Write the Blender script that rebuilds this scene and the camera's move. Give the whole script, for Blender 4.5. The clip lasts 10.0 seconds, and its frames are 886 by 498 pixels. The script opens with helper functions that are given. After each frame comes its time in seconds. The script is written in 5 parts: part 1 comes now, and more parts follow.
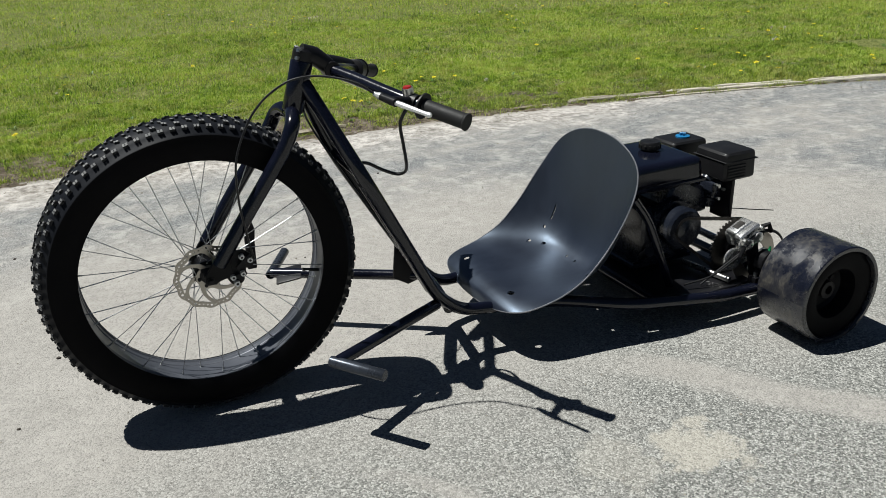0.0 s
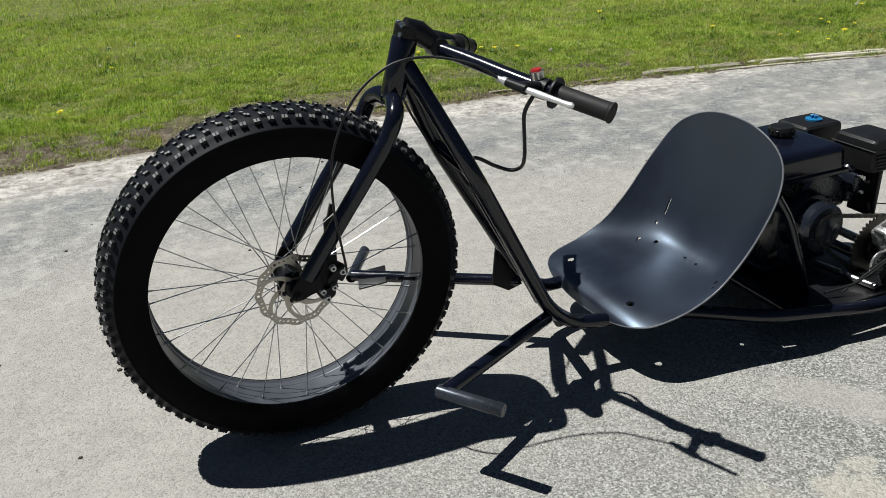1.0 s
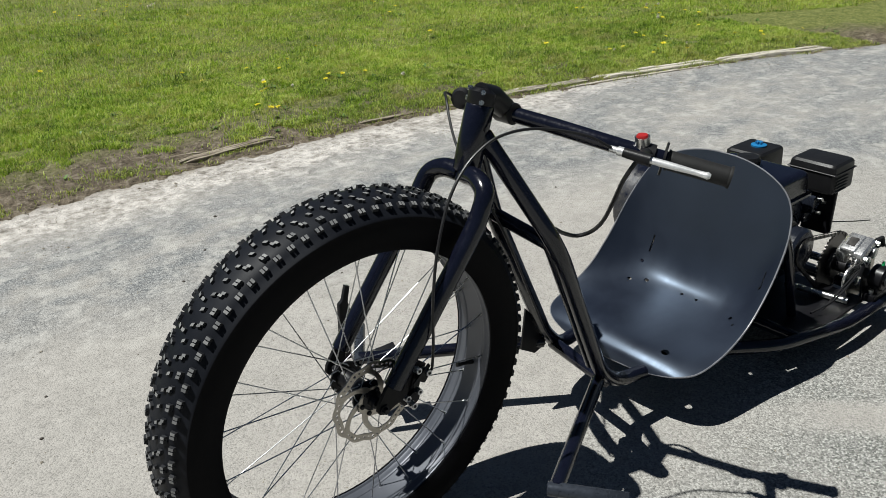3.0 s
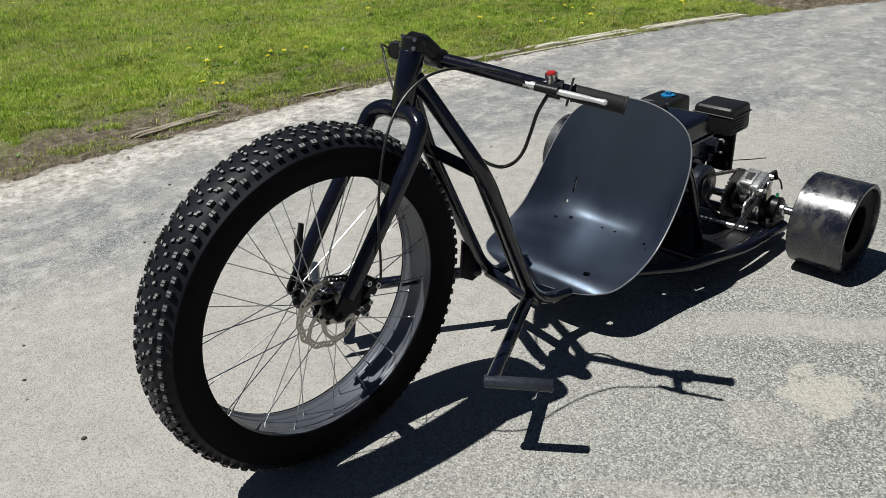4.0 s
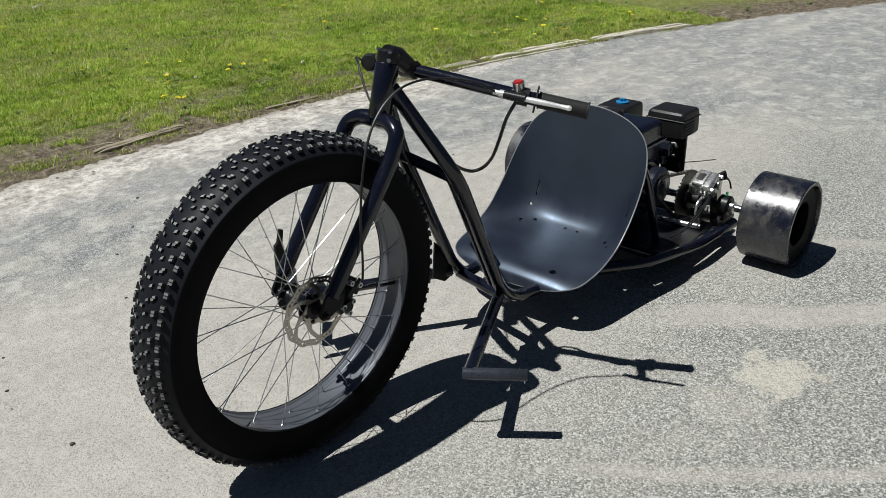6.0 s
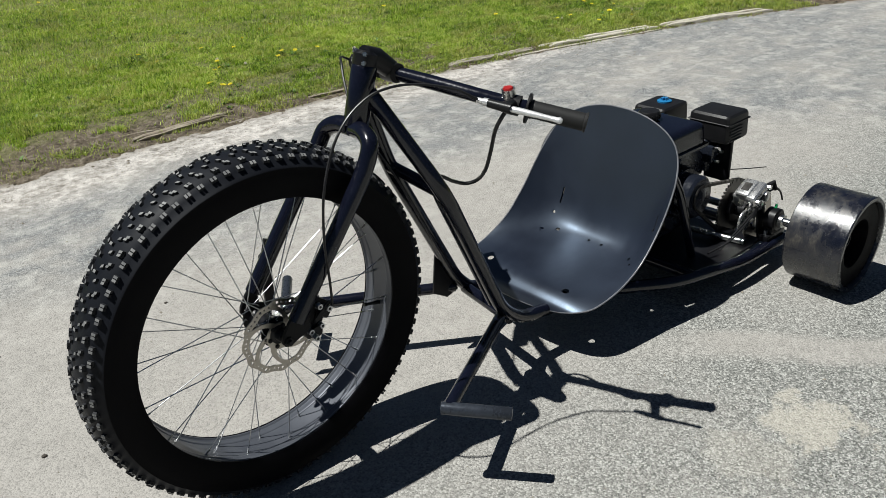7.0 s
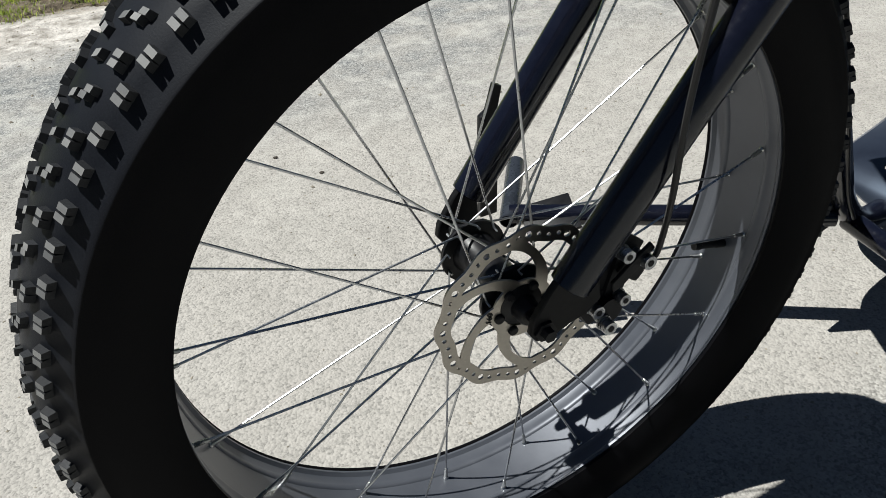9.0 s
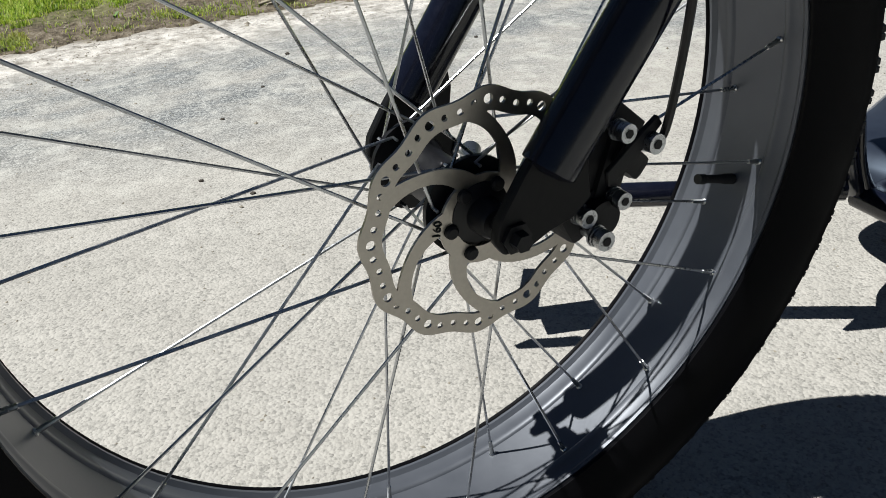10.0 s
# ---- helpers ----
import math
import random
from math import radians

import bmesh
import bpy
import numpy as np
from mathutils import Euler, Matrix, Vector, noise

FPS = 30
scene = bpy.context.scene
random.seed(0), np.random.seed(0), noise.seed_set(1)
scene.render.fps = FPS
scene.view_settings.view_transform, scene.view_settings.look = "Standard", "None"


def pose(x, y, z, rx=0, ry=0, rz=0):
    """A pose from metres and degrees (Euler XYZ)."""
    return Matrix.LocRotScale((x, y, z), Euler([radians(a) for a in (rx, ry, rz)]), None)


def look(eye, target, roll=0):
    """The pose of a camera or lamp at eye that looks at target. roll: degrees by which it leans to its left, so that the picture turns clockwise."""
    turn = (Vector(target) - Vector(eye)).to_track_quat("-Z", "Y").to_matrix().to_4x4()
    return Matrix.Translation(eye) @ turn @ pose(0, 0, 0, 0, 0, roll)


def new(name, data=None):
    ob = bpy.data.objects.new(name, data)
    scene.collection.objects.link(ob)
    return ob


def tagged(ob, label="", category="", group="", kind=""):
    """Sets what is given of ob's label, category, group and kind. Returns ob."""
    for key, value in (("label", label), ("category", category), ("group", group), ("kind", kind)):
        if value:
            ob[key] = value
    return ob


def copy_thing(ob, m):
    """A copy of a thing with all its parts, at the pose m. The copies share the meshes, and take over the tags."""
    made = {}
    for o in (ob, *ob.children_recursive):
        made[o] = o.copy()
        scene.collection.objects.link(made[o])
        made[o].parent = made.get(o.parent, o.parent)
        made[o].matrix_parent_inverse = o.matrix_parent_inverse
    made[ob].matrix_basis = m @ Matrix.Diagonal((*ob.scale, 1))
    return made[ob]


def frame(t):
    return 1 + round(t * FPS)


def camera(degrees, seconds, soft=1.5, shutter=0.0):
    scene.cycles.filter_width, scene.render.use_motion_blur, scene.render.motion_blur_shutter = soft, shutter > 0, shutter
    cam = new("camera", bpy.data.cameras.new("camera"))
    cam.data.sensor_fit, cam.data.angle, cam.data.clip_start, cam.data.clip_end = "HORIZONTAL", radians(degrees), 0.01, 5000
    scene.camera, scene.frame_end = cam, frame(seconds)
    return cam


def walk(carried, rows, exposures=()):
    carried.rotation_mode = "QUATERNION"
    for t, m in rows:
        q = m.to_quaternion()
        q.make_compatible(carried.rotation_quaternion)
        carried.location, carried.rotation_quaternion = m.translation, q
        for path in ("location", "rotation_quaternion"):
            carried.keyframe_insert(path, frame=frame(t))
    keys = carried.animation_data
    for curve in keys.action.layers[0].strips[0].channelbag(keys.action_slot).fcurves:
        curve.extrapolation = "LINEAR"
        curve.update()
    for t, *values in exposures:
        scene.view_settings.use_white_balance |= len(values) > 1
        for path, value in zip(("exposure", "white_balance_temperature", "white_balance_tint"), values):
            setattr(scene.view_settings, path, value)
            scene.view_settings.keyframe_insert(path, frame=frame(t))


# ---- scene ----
cam = camera(57.9, 10.0, soft=0.8)
PATH = [
    (0, (-0.201, -1.76, 1.107), (0.562, -0.087, 0.32), -2.2),
    (0.5, (-0.143, -1.665, 1.108), (0.564, 0.025, 0.308), -2.9),
    (1, (-0.247, -1.434, 1.085), (0.429, 0.243, 0.228), -3.0),
    (1.5, (-0.388, -1.211, 1.106), (0.275, 0.449, 0.208), -2.5),
    (2, (-0.4, -1.037, 1.126), (0.362, 0.558, 0.19), -2.3),
    (2.2, (-0.398, -0.963, 1.145), (0.416, 0.601, 0.2), -2.2),
    (3.3, (-0.703, -0.986, 1.165), (0.504, 0.364, 0.317), -2.0),
    (3.5, (-0.739, -1.035, 1.167), (0.473, 0.299, 0.3), -2.2),
    (4, (-0.762, -1.161, 1.154), (0.469, 0.135, 0.257), -2.2),
    (4.5, (-0.777, -1.229, 1.148), (0.499, 0.018, 0.244), -2.0),
    (5, (-0.846, -1.209, 1.174), (0.476, -0.019, 0.257), -1.5),
    (5.5, (-0.898, -1.184, 1.178), (0.45, -0.009, 0.283), -1.5),
    (5.7, (-0.9, -1.185, 1.175), (0.447, 0.003, 0.295), -1.8),
    (6.8, (-0.621, -1.226, 1.184), (0.559, 0.11, 0.276), -2.8),
    (7, (-0.592, -1.211, 1.17), (0.567, 0.142, 0.26), -3.2),
    (7.5, (-0.508, -1.036, 1.147), (0.566, 0.349, 0.182), -4.0),
    (8, (-0.438, -0.817, 1.088), (0.465, 0.609, 0.014), -4.3),
    (8.3, (-0.379, -0.679, 1.019), (0.396, 0.755, -0.14), -2.9),
    (8.5, (-0.333, -0.611, 0.957), (0.399, 0.826, -0.225), -2.3),
    (9, (-0.267, -0.456, 0.767), (0.431, 1.019, -0.388), -3.7),
    (9.2, (-0.247, -0.426, 0.704), (0.48, 1.092, -0.377), -3.6),
    (9.5, (-0.23, -0.403, 0.619), (0.557, 1.17, -0.334), -3.9),
    (10, (-0.223, -0.383, 0.559), (0.635, 1.15, -0.397), -3.0),
]
walk(cam, [(t, look(eye, target, roll)) for t, eye, target, roll in PATH], [(0.0, 0.12), (7.5, 0.12), (8.5, 0.17), (9.0, 0.30), (9.5, 0.40), (10.0, 0.4)])

# ---- world and sun ----
# light falls along SUN; the sun stands behind the far side of the trike
SUN = Vector((0.385, -0.235, -1.0)).normalized()
world = bpy.data.worlds.new("sky")
scene.world = world
world.use_nodes = True
wt = world.node_tree
sky = wt.nodes.new("ShaderNodeTexSky")
sky.sky_type = "NISHITA"
sky.sun_disc = False
sky.sun_elevation = math.asin(-SUN.z)
sky.sun_rotation = math.atan2(-SUN.x, -SUN.y)
sky.altitude = 100
sky.dust_density = 0.3
sky.ozone_density = 4.0
wt.nodes["Background"].inputs["Strength"].default_value = 0.0175
wt.links.new(sky.outputs[0], wt.nodes["Background"].inputs["Color"])
sun = new("sun", bpy.data.lights.new("sun", "SUN"))
sun.data.energy = 5.0
sun.data.angle = radians(0.53)
sun.data.color = (0.98, 0.988, 0.95)
sun.matrix_world = look((-4, 2, 9), Vector((-4, 2, 9)) + SUN)


# ---- node helpers ----
class Nodes:
    def __init__(self, name):
        self.mat = bpy.data.materials.new(name)
        self.mat.use_nodes = True
        self.tree = self.mat.node_tree
        self.bsdf = self.tree.nodes["Principled BSDF"]

    def node(self, kind, **values):
        n = self.tree.nodes.new("ShaderNode" + kind)
        for key, value in values.items():
            if key in ("operation", "data_type", "blend_type", "feature", "distance", "noise_dimensions", "clamp"):
                if key == "operation":
                    n.operation = value
                elif key == "data_type":
                    n.data_type = value
                elif key == "blend_type":
                    n.blend_type = value
                elif key == "feature":
                    n.feature = value
                elif key == "noise_dimensions":
                    n.noise_dimensions = value
            else:
                n.inputs[key.replace("_", " ")].default_value = value
        return n

    def link(self, a, b):
        self.tree.links.new(a, b)

    def coords(self, kind="Object"):
        return self.node("TexCoord").outputs[kind]

    def noise(self, scale, detail=3.0, rough=0.55, vec=None, stretch=None):
        n = self.node("TexNoise", Scale=scale, Detail=detail, Roughness=rough)
        vec = vec or self.coords()
        if stretch:
            m = self.node("Mapping")
            m.inputs["Scale"].default_value = stretch
            self.link(vec, m.inputs[0])
            vec = m.outputs[0]
        self.link(vec, n.inputs["Vector"])
        return n.outputs["Fac"]

    def ramp(self, fac, *stops):
        n = self.node("ValToRGB")
        el = n.color_ramp.elements
        while len(el) < len(stops):
            el.new(0.5)
        for e, (at, colour) in zip(el, stops):
            e.position = at
            e.color = (*colour, 1) if not isinstance(colour, (int, float)) else (colour, colour, colour, 1)
        self.link(fac, n.inputs[0])
        return n.outputs[0]

    def mix(self, fac, a, b, blend="MIX"):
        n = self.node("Mix", data_type="RGBA", blend_type=blend)
        if isinstance(fac, (int, float)):
            n.inputs[0].default_value = fac
        else:
            self.link(fac, n.inputs[0])
        for value, at in ((a, 6), (b, 7)):
            if isinstance(value, tuple):
                n.inputs[at].default_value = (*value, 1)
            else:
                self.link(value, n.inputs[at])
        return n.outputs[2]

    def math(self, op, a, b=0.0, c=None):
        n = self.node("Math", operation=op)
        for value, at in ((a, 0), (b, 1)) + (((c, 2),) if c is not None else ()):
            if isinstance(value, (int, float)):
                n.inputs[at].default_value = value
            else:
                self.link(value, n.inputs[at])
        return n.outputs[0]

    def set(self, colour=None, rough=None, metal=None, bump=None, strength=0.3, size=0.002, spec=None):
        for value, key in ((colour, "Base Color"), (rough, "Roughness"), (metal, "Metallic"), (spec, "Specular IOR Level")):
            if value is None:
                continue
            if isinstance(value, tuple):
                self.bsdf.inputs[key].default_value = (*value, 1)
            elif isinstance(value, (int, float)):
                self.bsdf.inputs[key].default_value = value
            else:
                self.link(value, self.bsdf.inputs[key])
        if bump is not None:
            b = self.node("Bump", Strength=strength, Distance=size)
            self.link(bump, b.inputs["Height"])
            self.link(b.outputs[0], self.bsdf.inputs["Normal"])
        return self.mat


def plain(name, colour, rough=0.4, metal=0.0, vary=0.25, scale=40.0, bump=0.15, spec=0.3):
    """A surface with two scales of wear in colour and gloss."""
    n = Nodes(name)
    fine, broad = n.noise(scale * 6, 2), n.noise(scale * 0.4, 3)
    both = n.math("MULTIPLY_ADD", fine, 0.4, n.math("MULTIPLY", broad, 0.6))
    dark = tuple(c * (1 - vary) for c in colour)
    light = tuple(min(1, c * (1 + vary)) for c in colour)
    r = n.ramp(both, (0.3, max(0.02, rough - 0.1)), (0.7, min(1, rough + 0.12)))
    return n.set(n.ramp(both, (0.3, dark), (0.7, light)), r, metal, fine, bump, 0.0006, spec)


# ---- materials ----
# navy in the gloss black stands for the blue sky it reflects
BLACK_PAINT = plain("gloss_black_paint", (0.005, 0.006, 0.013), 0.16, 0, 0.3, 25, 0.06, 0.55)
SATIN_BLACK = plain("satin_black_paint", (0.008, 0.008, 0.0095), 0.38, 0, 0.3, 30, 0.12)
DROP_BLACK = plain("dull_black_paint", (0.005, 0.005, 0.006), 0.5, 0, 0.3, 30, 0.2, 0.2)
BLACK_PLASTIC = plain("black_plastic", (0.011, 0.011, 0.012), 0.42, 0, 0.3, 60, 0.25)
GRIP_RUBBER = plain("grip_rubber", (0.018, 0.018, 0.018), 0.6, 0, 0.3, 80, 0.3)
CABLE_BLACK = plain("cable_sheath", (0.015, 0.015, 0.016), 0.35, 0, 0.2, 80, 0.1)
STEEL = plain("bright_steel", (0.62, 0.62, 0.6), 0.28, 1.0, 0.12, 60, 0.1)
ROTOR_STEEL = plain("rotor_steel", (0.42, 0.39, 0.35), 0.38, 1.0, 0.15, 50, 0.1)
PALE_EDGE = plain("pale_seat_edge", (0.15, 0.155, 0.17), 0.4, 0.0, 0.4, 40, 0.15, 0.5)
SPOKE_STEEL = plain("spoke_steel", (0.5, 0.51, 0.53), 0.3, 1.0, 0.15, 60, 0.05)
CHROME = plain("polished_alloy", (0.8, 0.8, 0.79), 0.2, 1.0, 0.08, 50, 0.1)
CAST_BRIGHT = plain("bright_cast_alloy", (0.70, 0.70, 0.69), 0.27, 0.85, 0.2, 35, 0.3)
DARK_METAL = plain("dark_cast_metal", (0.011, 0.011, 0.0125), 0.5, 0.2, 0.35, 60, 0.3)
BOLT_STEEL = plain("bright_bolt_steel", (0.5, 0.51, 0.53), 0.3, 1.0, 0.35, 260, 0.3)
ENGINE_BLACK = plain("glossy_engine_enamel", (0.014, 0.017, 0.026), 0.24, 0, 0.35, 22, 0.25, 0.7)
CHAIN_STEEL = plain("oiled_chain_steel", (0.1, 0.095, 0.09), 0.35, 0.9, 0.3, 120, 0.2)
LEVER_ALLOY = plain("bright_lever_alloy", (0.78, 0.78, 0.77), 0.34, 0.6, 0.08, 50, 0.1)
# peg steel is coloured blue-grey for the sky reflected in it
PEG_STEEL = plain("sky_tinted_peg_steel", (0.045, 0.052, 0.066), 0.27, 0.45, 0.4, 30, 0.2)
BLUE_PLASTIC = plain("blue_plastic", (0.015, 0.16, 0.36), 0.35, 0, 0.15, 60, 0.1)
RED_PLASTIC = plain("red_plastic", (0.34, 0.02, 0.02), 0.35, 0, 0.15, 60, 0.1)
GREEN_PLASTIC = plain("green_plastic", (0.02, 0.35, 0.12), 0.4, 0, 0.15, 60, 0.1)


def tyre_material():
    """Black sidewalls; the dusty tread band carries its sunlit grey in the colour."""
    n = Nodes("tyre_rubber")
    p = n.coords()
    fine, broad = n.noise(900, 2, 0.5, p), n.noise(9, 4, 0.6, p)
    both = n.math("MULTIPLY_ADD", fine, 0.35, n.math("MULTIPLY", broad, 0.65))
    s = n.node("SeparateXYZ")
    n.link(p, s.inputs[0])
    r = n.math("SQRT", n.math("ADD", n.math("POWER", s.outputs[0], 2.0), n.math("POWER", s.outputs[2], 2.0)))
    tread = n.ramp(n.math("MULTIPLY_ADD", broad, 0.002, r), (0.3300, 0.0), (0.3324, 1.0))
    wall = n.ramp(both, (0.4, (0.003, 0.003, 0.004)), (0.8, (0.0075, 0.0075, 0.0085)))
    band = n.ramp(both, (0.38, (0.0055, 0.0065, 0.0095)), (0.75, (0.015, 0.017, 0.022)))
    return n.set(n.mix(tread, wall, band), n.ramp(broad, (0.3, 0.42), (0.7, 0.58)), 0, fine, 0.2, 0.0005, n.mix(tread, (0.05, 0.05, 0.05), (0.13, 0.13, 0.13)))


def knob_material(name, dark, light):
    n = Nodes(name)
    fine, broad = n.noise(700, 2), n.noise(30, 3)
    isl = n.node("NewGeometry").outputs["Random Per Island"]
    wear = n.math("MULTIPLY_ADD", isl, 0.4, n.math("MULTIPLY", broad, 0.6))
    return n.set(n.ramp(wear, (0.25, dark), (0.8, light)), n.ramp(fine, (0.3, 0.5), (0.7, 0.7)), 0, fine, 0.3, 0.0006, 0.3)


def rim_material():
    n = Nodes("satin_grey_rim")
    fine, broad = n.noise(300, 2), n.noise(14, 4)
    return n.set(n.ramp(broad, (0.3, (0.080, 0.087, 0.104)), (0.7, (0.112, 0.120, 0.140))), n.ramp(broad, (0.3, 0.36), (0.7, 0.48)), 0.35, fine, 0.12, 0.0004)


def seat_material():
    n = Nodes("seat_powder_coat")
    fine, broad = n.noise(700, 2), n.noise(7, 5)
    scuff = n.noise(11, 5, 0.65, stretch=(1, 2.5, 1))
    # the sky's blue reflection is put into the base, coat and specular tints
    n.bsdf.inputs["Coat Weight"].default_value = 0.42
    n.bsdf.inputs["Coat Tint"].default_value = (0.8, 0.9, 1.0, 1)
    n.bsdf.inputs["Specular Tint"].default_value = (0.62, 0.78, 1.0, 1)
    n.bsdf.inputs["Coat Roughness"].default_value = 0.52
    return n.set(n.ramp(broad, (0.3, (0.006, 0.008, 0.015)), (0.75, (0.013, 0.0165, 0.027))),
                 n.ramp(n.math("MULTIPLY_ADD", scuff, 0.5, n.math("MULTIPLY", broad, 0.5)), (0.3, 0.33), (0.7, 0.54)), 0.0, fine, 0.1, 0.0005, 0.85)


def sleeve_material():
    """Black plastic pipe, scraped pale across its width and dull along the middle."""
    n = Nodes("scraped_pipe_plastic")
    c = n.coords()
    s = n.node("SeparateXYZ")
    n.link(c, s.inputs[0])
    turn = n.math("ARCTAN2", s.outputs[2], s.outputs[0])
    v = n.node("CombineXYZ")
    n.link(turn, v.inputs[0])
    n.link(s.outputs[1], v.inputs[1])
    scratch = n.noise(22, 6, 0.75, v.outputs[0], (0.5, 16, 1))
    smear = n.noise(3.5, 5, 0.65, v.outputs[0], (0.6, 9, 1))
    grime = n.noise(30, 4, 0.7, c)
    patch = n.noise(1.6, 4, 0.6, v.outputs[0], (0.8, 5, 1))
    rub = n.math("MULTIPLY_ADD", scratch, 0.55, n.math("MULTIPLY_ADD", smear, 0.35, n.math("MULTIPLY_ADD", grime, 0.26, n.math("MULTIPLY", patch, 0.30))))
    worn = n.ramp(rub, (0.72, 0.0), (0.92, 0.72))
    tan = n.ramp(grime, (0.35, (0.045, 0.041, 0.034)), (0.7, (0.19, 0.172, 0.135)))
    col = n.mix(worn, (0.007, 0.0085, 0.016), tan)
    gloss = n.ramp(n.math("MULTIPLY_ADD", grime, 0.45, n.math("MULTIPLY", patch, 0.75)), (0.48, 0.13), (0.68, 0.42))
    return n.set(col, n.mix(worn, gloss, (0.34, 0.34, 0.34)), 0, rub, 0.5, 0.0014, 0.95)


KNOB = knob_material("tread_rubber", (0.010, 0.0108, 0.013), (0.024, 0.0255, 0.029))
KNOB_TOP = knob_material("scuffed_tread_top", (0.11, 0.112, 0.115), (0.26, 0.26, 0.255))
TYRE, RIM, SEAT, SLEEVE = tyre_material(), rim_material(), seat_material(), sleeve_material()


def edge_y(x):
    """The far edge of the paving, which bends away from the road to the lawn."""
    return 2.29 - 0.0505 * max(0.0, x - 0.944) ** 2 - 0.05 * max(0.0, -0.27 - x)


def edge_nodes(n, pos):
    """The distance past the edge of the paving, for a place."""
    s = n.node("SeparateXYZ")
    n.link(pos, s.inputs[0])
    over = n.math("MAXIMUM", n.math("SUBTRACT", s.outputs[0], 0.944), 0.0)
    left = n.math("MAXIMUM", n.math("SUBTRACT", -0.27, s.outputs[0]), 0.0)
    edge = n.math("SUBTRACT", n.math("SUBTRACT", 2.29, n.math("MULTIPLY", n.math("MULTIPLY", over, over), 0.0505)), n.math("MULTIPLY", left, 0.05))
    return n.math("SUBTRACT", s.outputs[1], edge), s


def paving_material():
    """Weathered chip-seal: stone chips in grey binder, silted over in places, bare and bluish in others."""
    n = Nodes("weathered_chip_seal")
    p = n.coords()
    chips, chips2 = n.node("TexVoronoi", Scale=240.0), n.node("TexVoronoi", Scale=430.0)
    tones = []
    for c in (chips, chips2):
        n.link(p, c.inputs["Vector"])
        sep = n.node("SeparateColor")
        n.link(c.outputs["Color"], sep.inputs[0])
        tones.append(sep.outputs[0])
    tone = n.math("MULTIPLY_ADD", tones[0], 0.6, n.math("MULTIPLY", tones[1], 0.4))
    chip = n.ramp(tone, (0.12, (0.062, 0.066, 0.062)), (0.36, (0.15, 0.155, 0.146)), (0.6, (0.265, 0.268, 0.25)), (0.9, (0.56, 0.56, 0.53)))
    blotch, wide, mid, small = n.noise(1.3, 5, 0.6, p), n.noise(0.55, 4, 0.55, p), n.noise(6.0, 5, 0.65, p), n.noise(26.0, 4, 0.65, p)
    past, s = edge_nodes(n, p)
    x, y = s.outputs[0], s.outputs[1]
    # silt lies on the middle of the paving and thins out to both sides
    sand_tone = n.ramp(n.math("MULTIPLY_ADD", small, 0.5, n.math("MULTIPLY", mid, 0.5)), (0.3, (0.325, 0.307, 0.282)), (0.7, (0.462, 0.437, 0.405)))
    fade = n.math("MULTIPLY", n.math("ADD", n.math("MULTIPLY", x, 0.15), n.math("MULTIPLY", n.math("ADD", y, 0.25), -0.9)), 0.95)
    worn = n.math("ADD", fade, n.math("MULTIPLY_ADD", blotch, 1.5, n.math("MULTIPLY_ADD", mid, 0.6, -0.82)))
    bare_road = n.ramp(worn, (0.05, 0.0), (0.75, 1.0))
    silt_amount = n.math("SUBTRACT", 0.93, n.math("MULTIPLY", bare_road, 0.80))
    grip = n.ramp(tone, (0.14, 0.60), (0.55, 1.0))
    base = n.mix(n.math("MULTIPLY", silt_amount, grip), chip, sand_tone)
    # tyre-swept streaks of silt, all one way
    across = n.math("ADD", n.math("ADD", n.math("MULTIPLY", x, 0.77), n.math("MULTIPLY", y, 0.64)), n.math("MULTIPLY", n.math("SUBTRACT", n.noise(3.0, 4, 0.6, p), 0.5), 0.13))
    ahead = n.math("SUBTRACT", n.math("MULTIPLY", x, 0.64), n.math("MULTIPLY", y, 0.77))
    for at, half, amount, start in ((0.535, 0.06, 0.8, 0.72), (-0.10, 0.025, 0.55, 0.38), (0.98, 0.05, 0.5, 0.9)):
        near = n.ramp(n.math("ABSOLUTE", n.math("SUBTRACT", across, at)), (half * 0.55, 1.0), (half * 1.25, 0.0))
        run = n.ramp(n.math("SUBTRACT", ahead, start), (0.0, 0.0), (0.25, 1.0))
        base = n.mix(n.math("MULTIPLY", n.math("MULTIPLY", n.math("MULTIPLY", near, run), amount), grip), base, sand_tone)
    beyond = n.math("MAXIMUM", n.math("SUBTRACT", x, 2.3), 0.0)
    # older bluish surface towards the lawn and beyond the boards
    streak = n.noise(2.2, 5, 0.62, p, (0.35, 1.25, 1))
    band = n.math("MULTIPLY_ADD", n.math("SUBTRACT", wide, 0.5), 1.2, n.math("ADD", n.math("MULTIPLY", past, 0.62), n.math("MULTIPLY_ADD", beyond, 0.55, 1.1)))
    blue = n.math("MULTIPLY", n.ramp(band, (0.24, 0.0), (0.55, 1.0)), n.ramp(n.math("MULTIPLY_ADD", mid, 0.45, n.math("MULTIPLY_ADD", small, 0.15, n.math("MULTIPLY", streak, 0.45))), (0.41, 0.0), (0.57, 1.0)))
    base = n.mix(n.math("MULTIPLY", blue, 0.95), base, n.mix(0.38, chip, n.ramp(small, (0.35, (0.105, 0.115, 0.14)), (0.7, (0.2, 0.21, 0.235)))))
    # pale worn spots on it
    spot = n.ramp(n.math("MULTIPLY_ADD", n.noise(9.0, 4, 0.6, p), 0.6, n.math("MULTIPLY", small, 0.4)), (0.49, 0.0), (0.62, 1.0))
    base = n.mix(n.math("MULTIPLY", n.math("MULTIPLY", spot, n.ramp(band, (0.0, 0.0), (0.4, 1.0))), 0.6), base, (0.5, 0.485, 0.45))
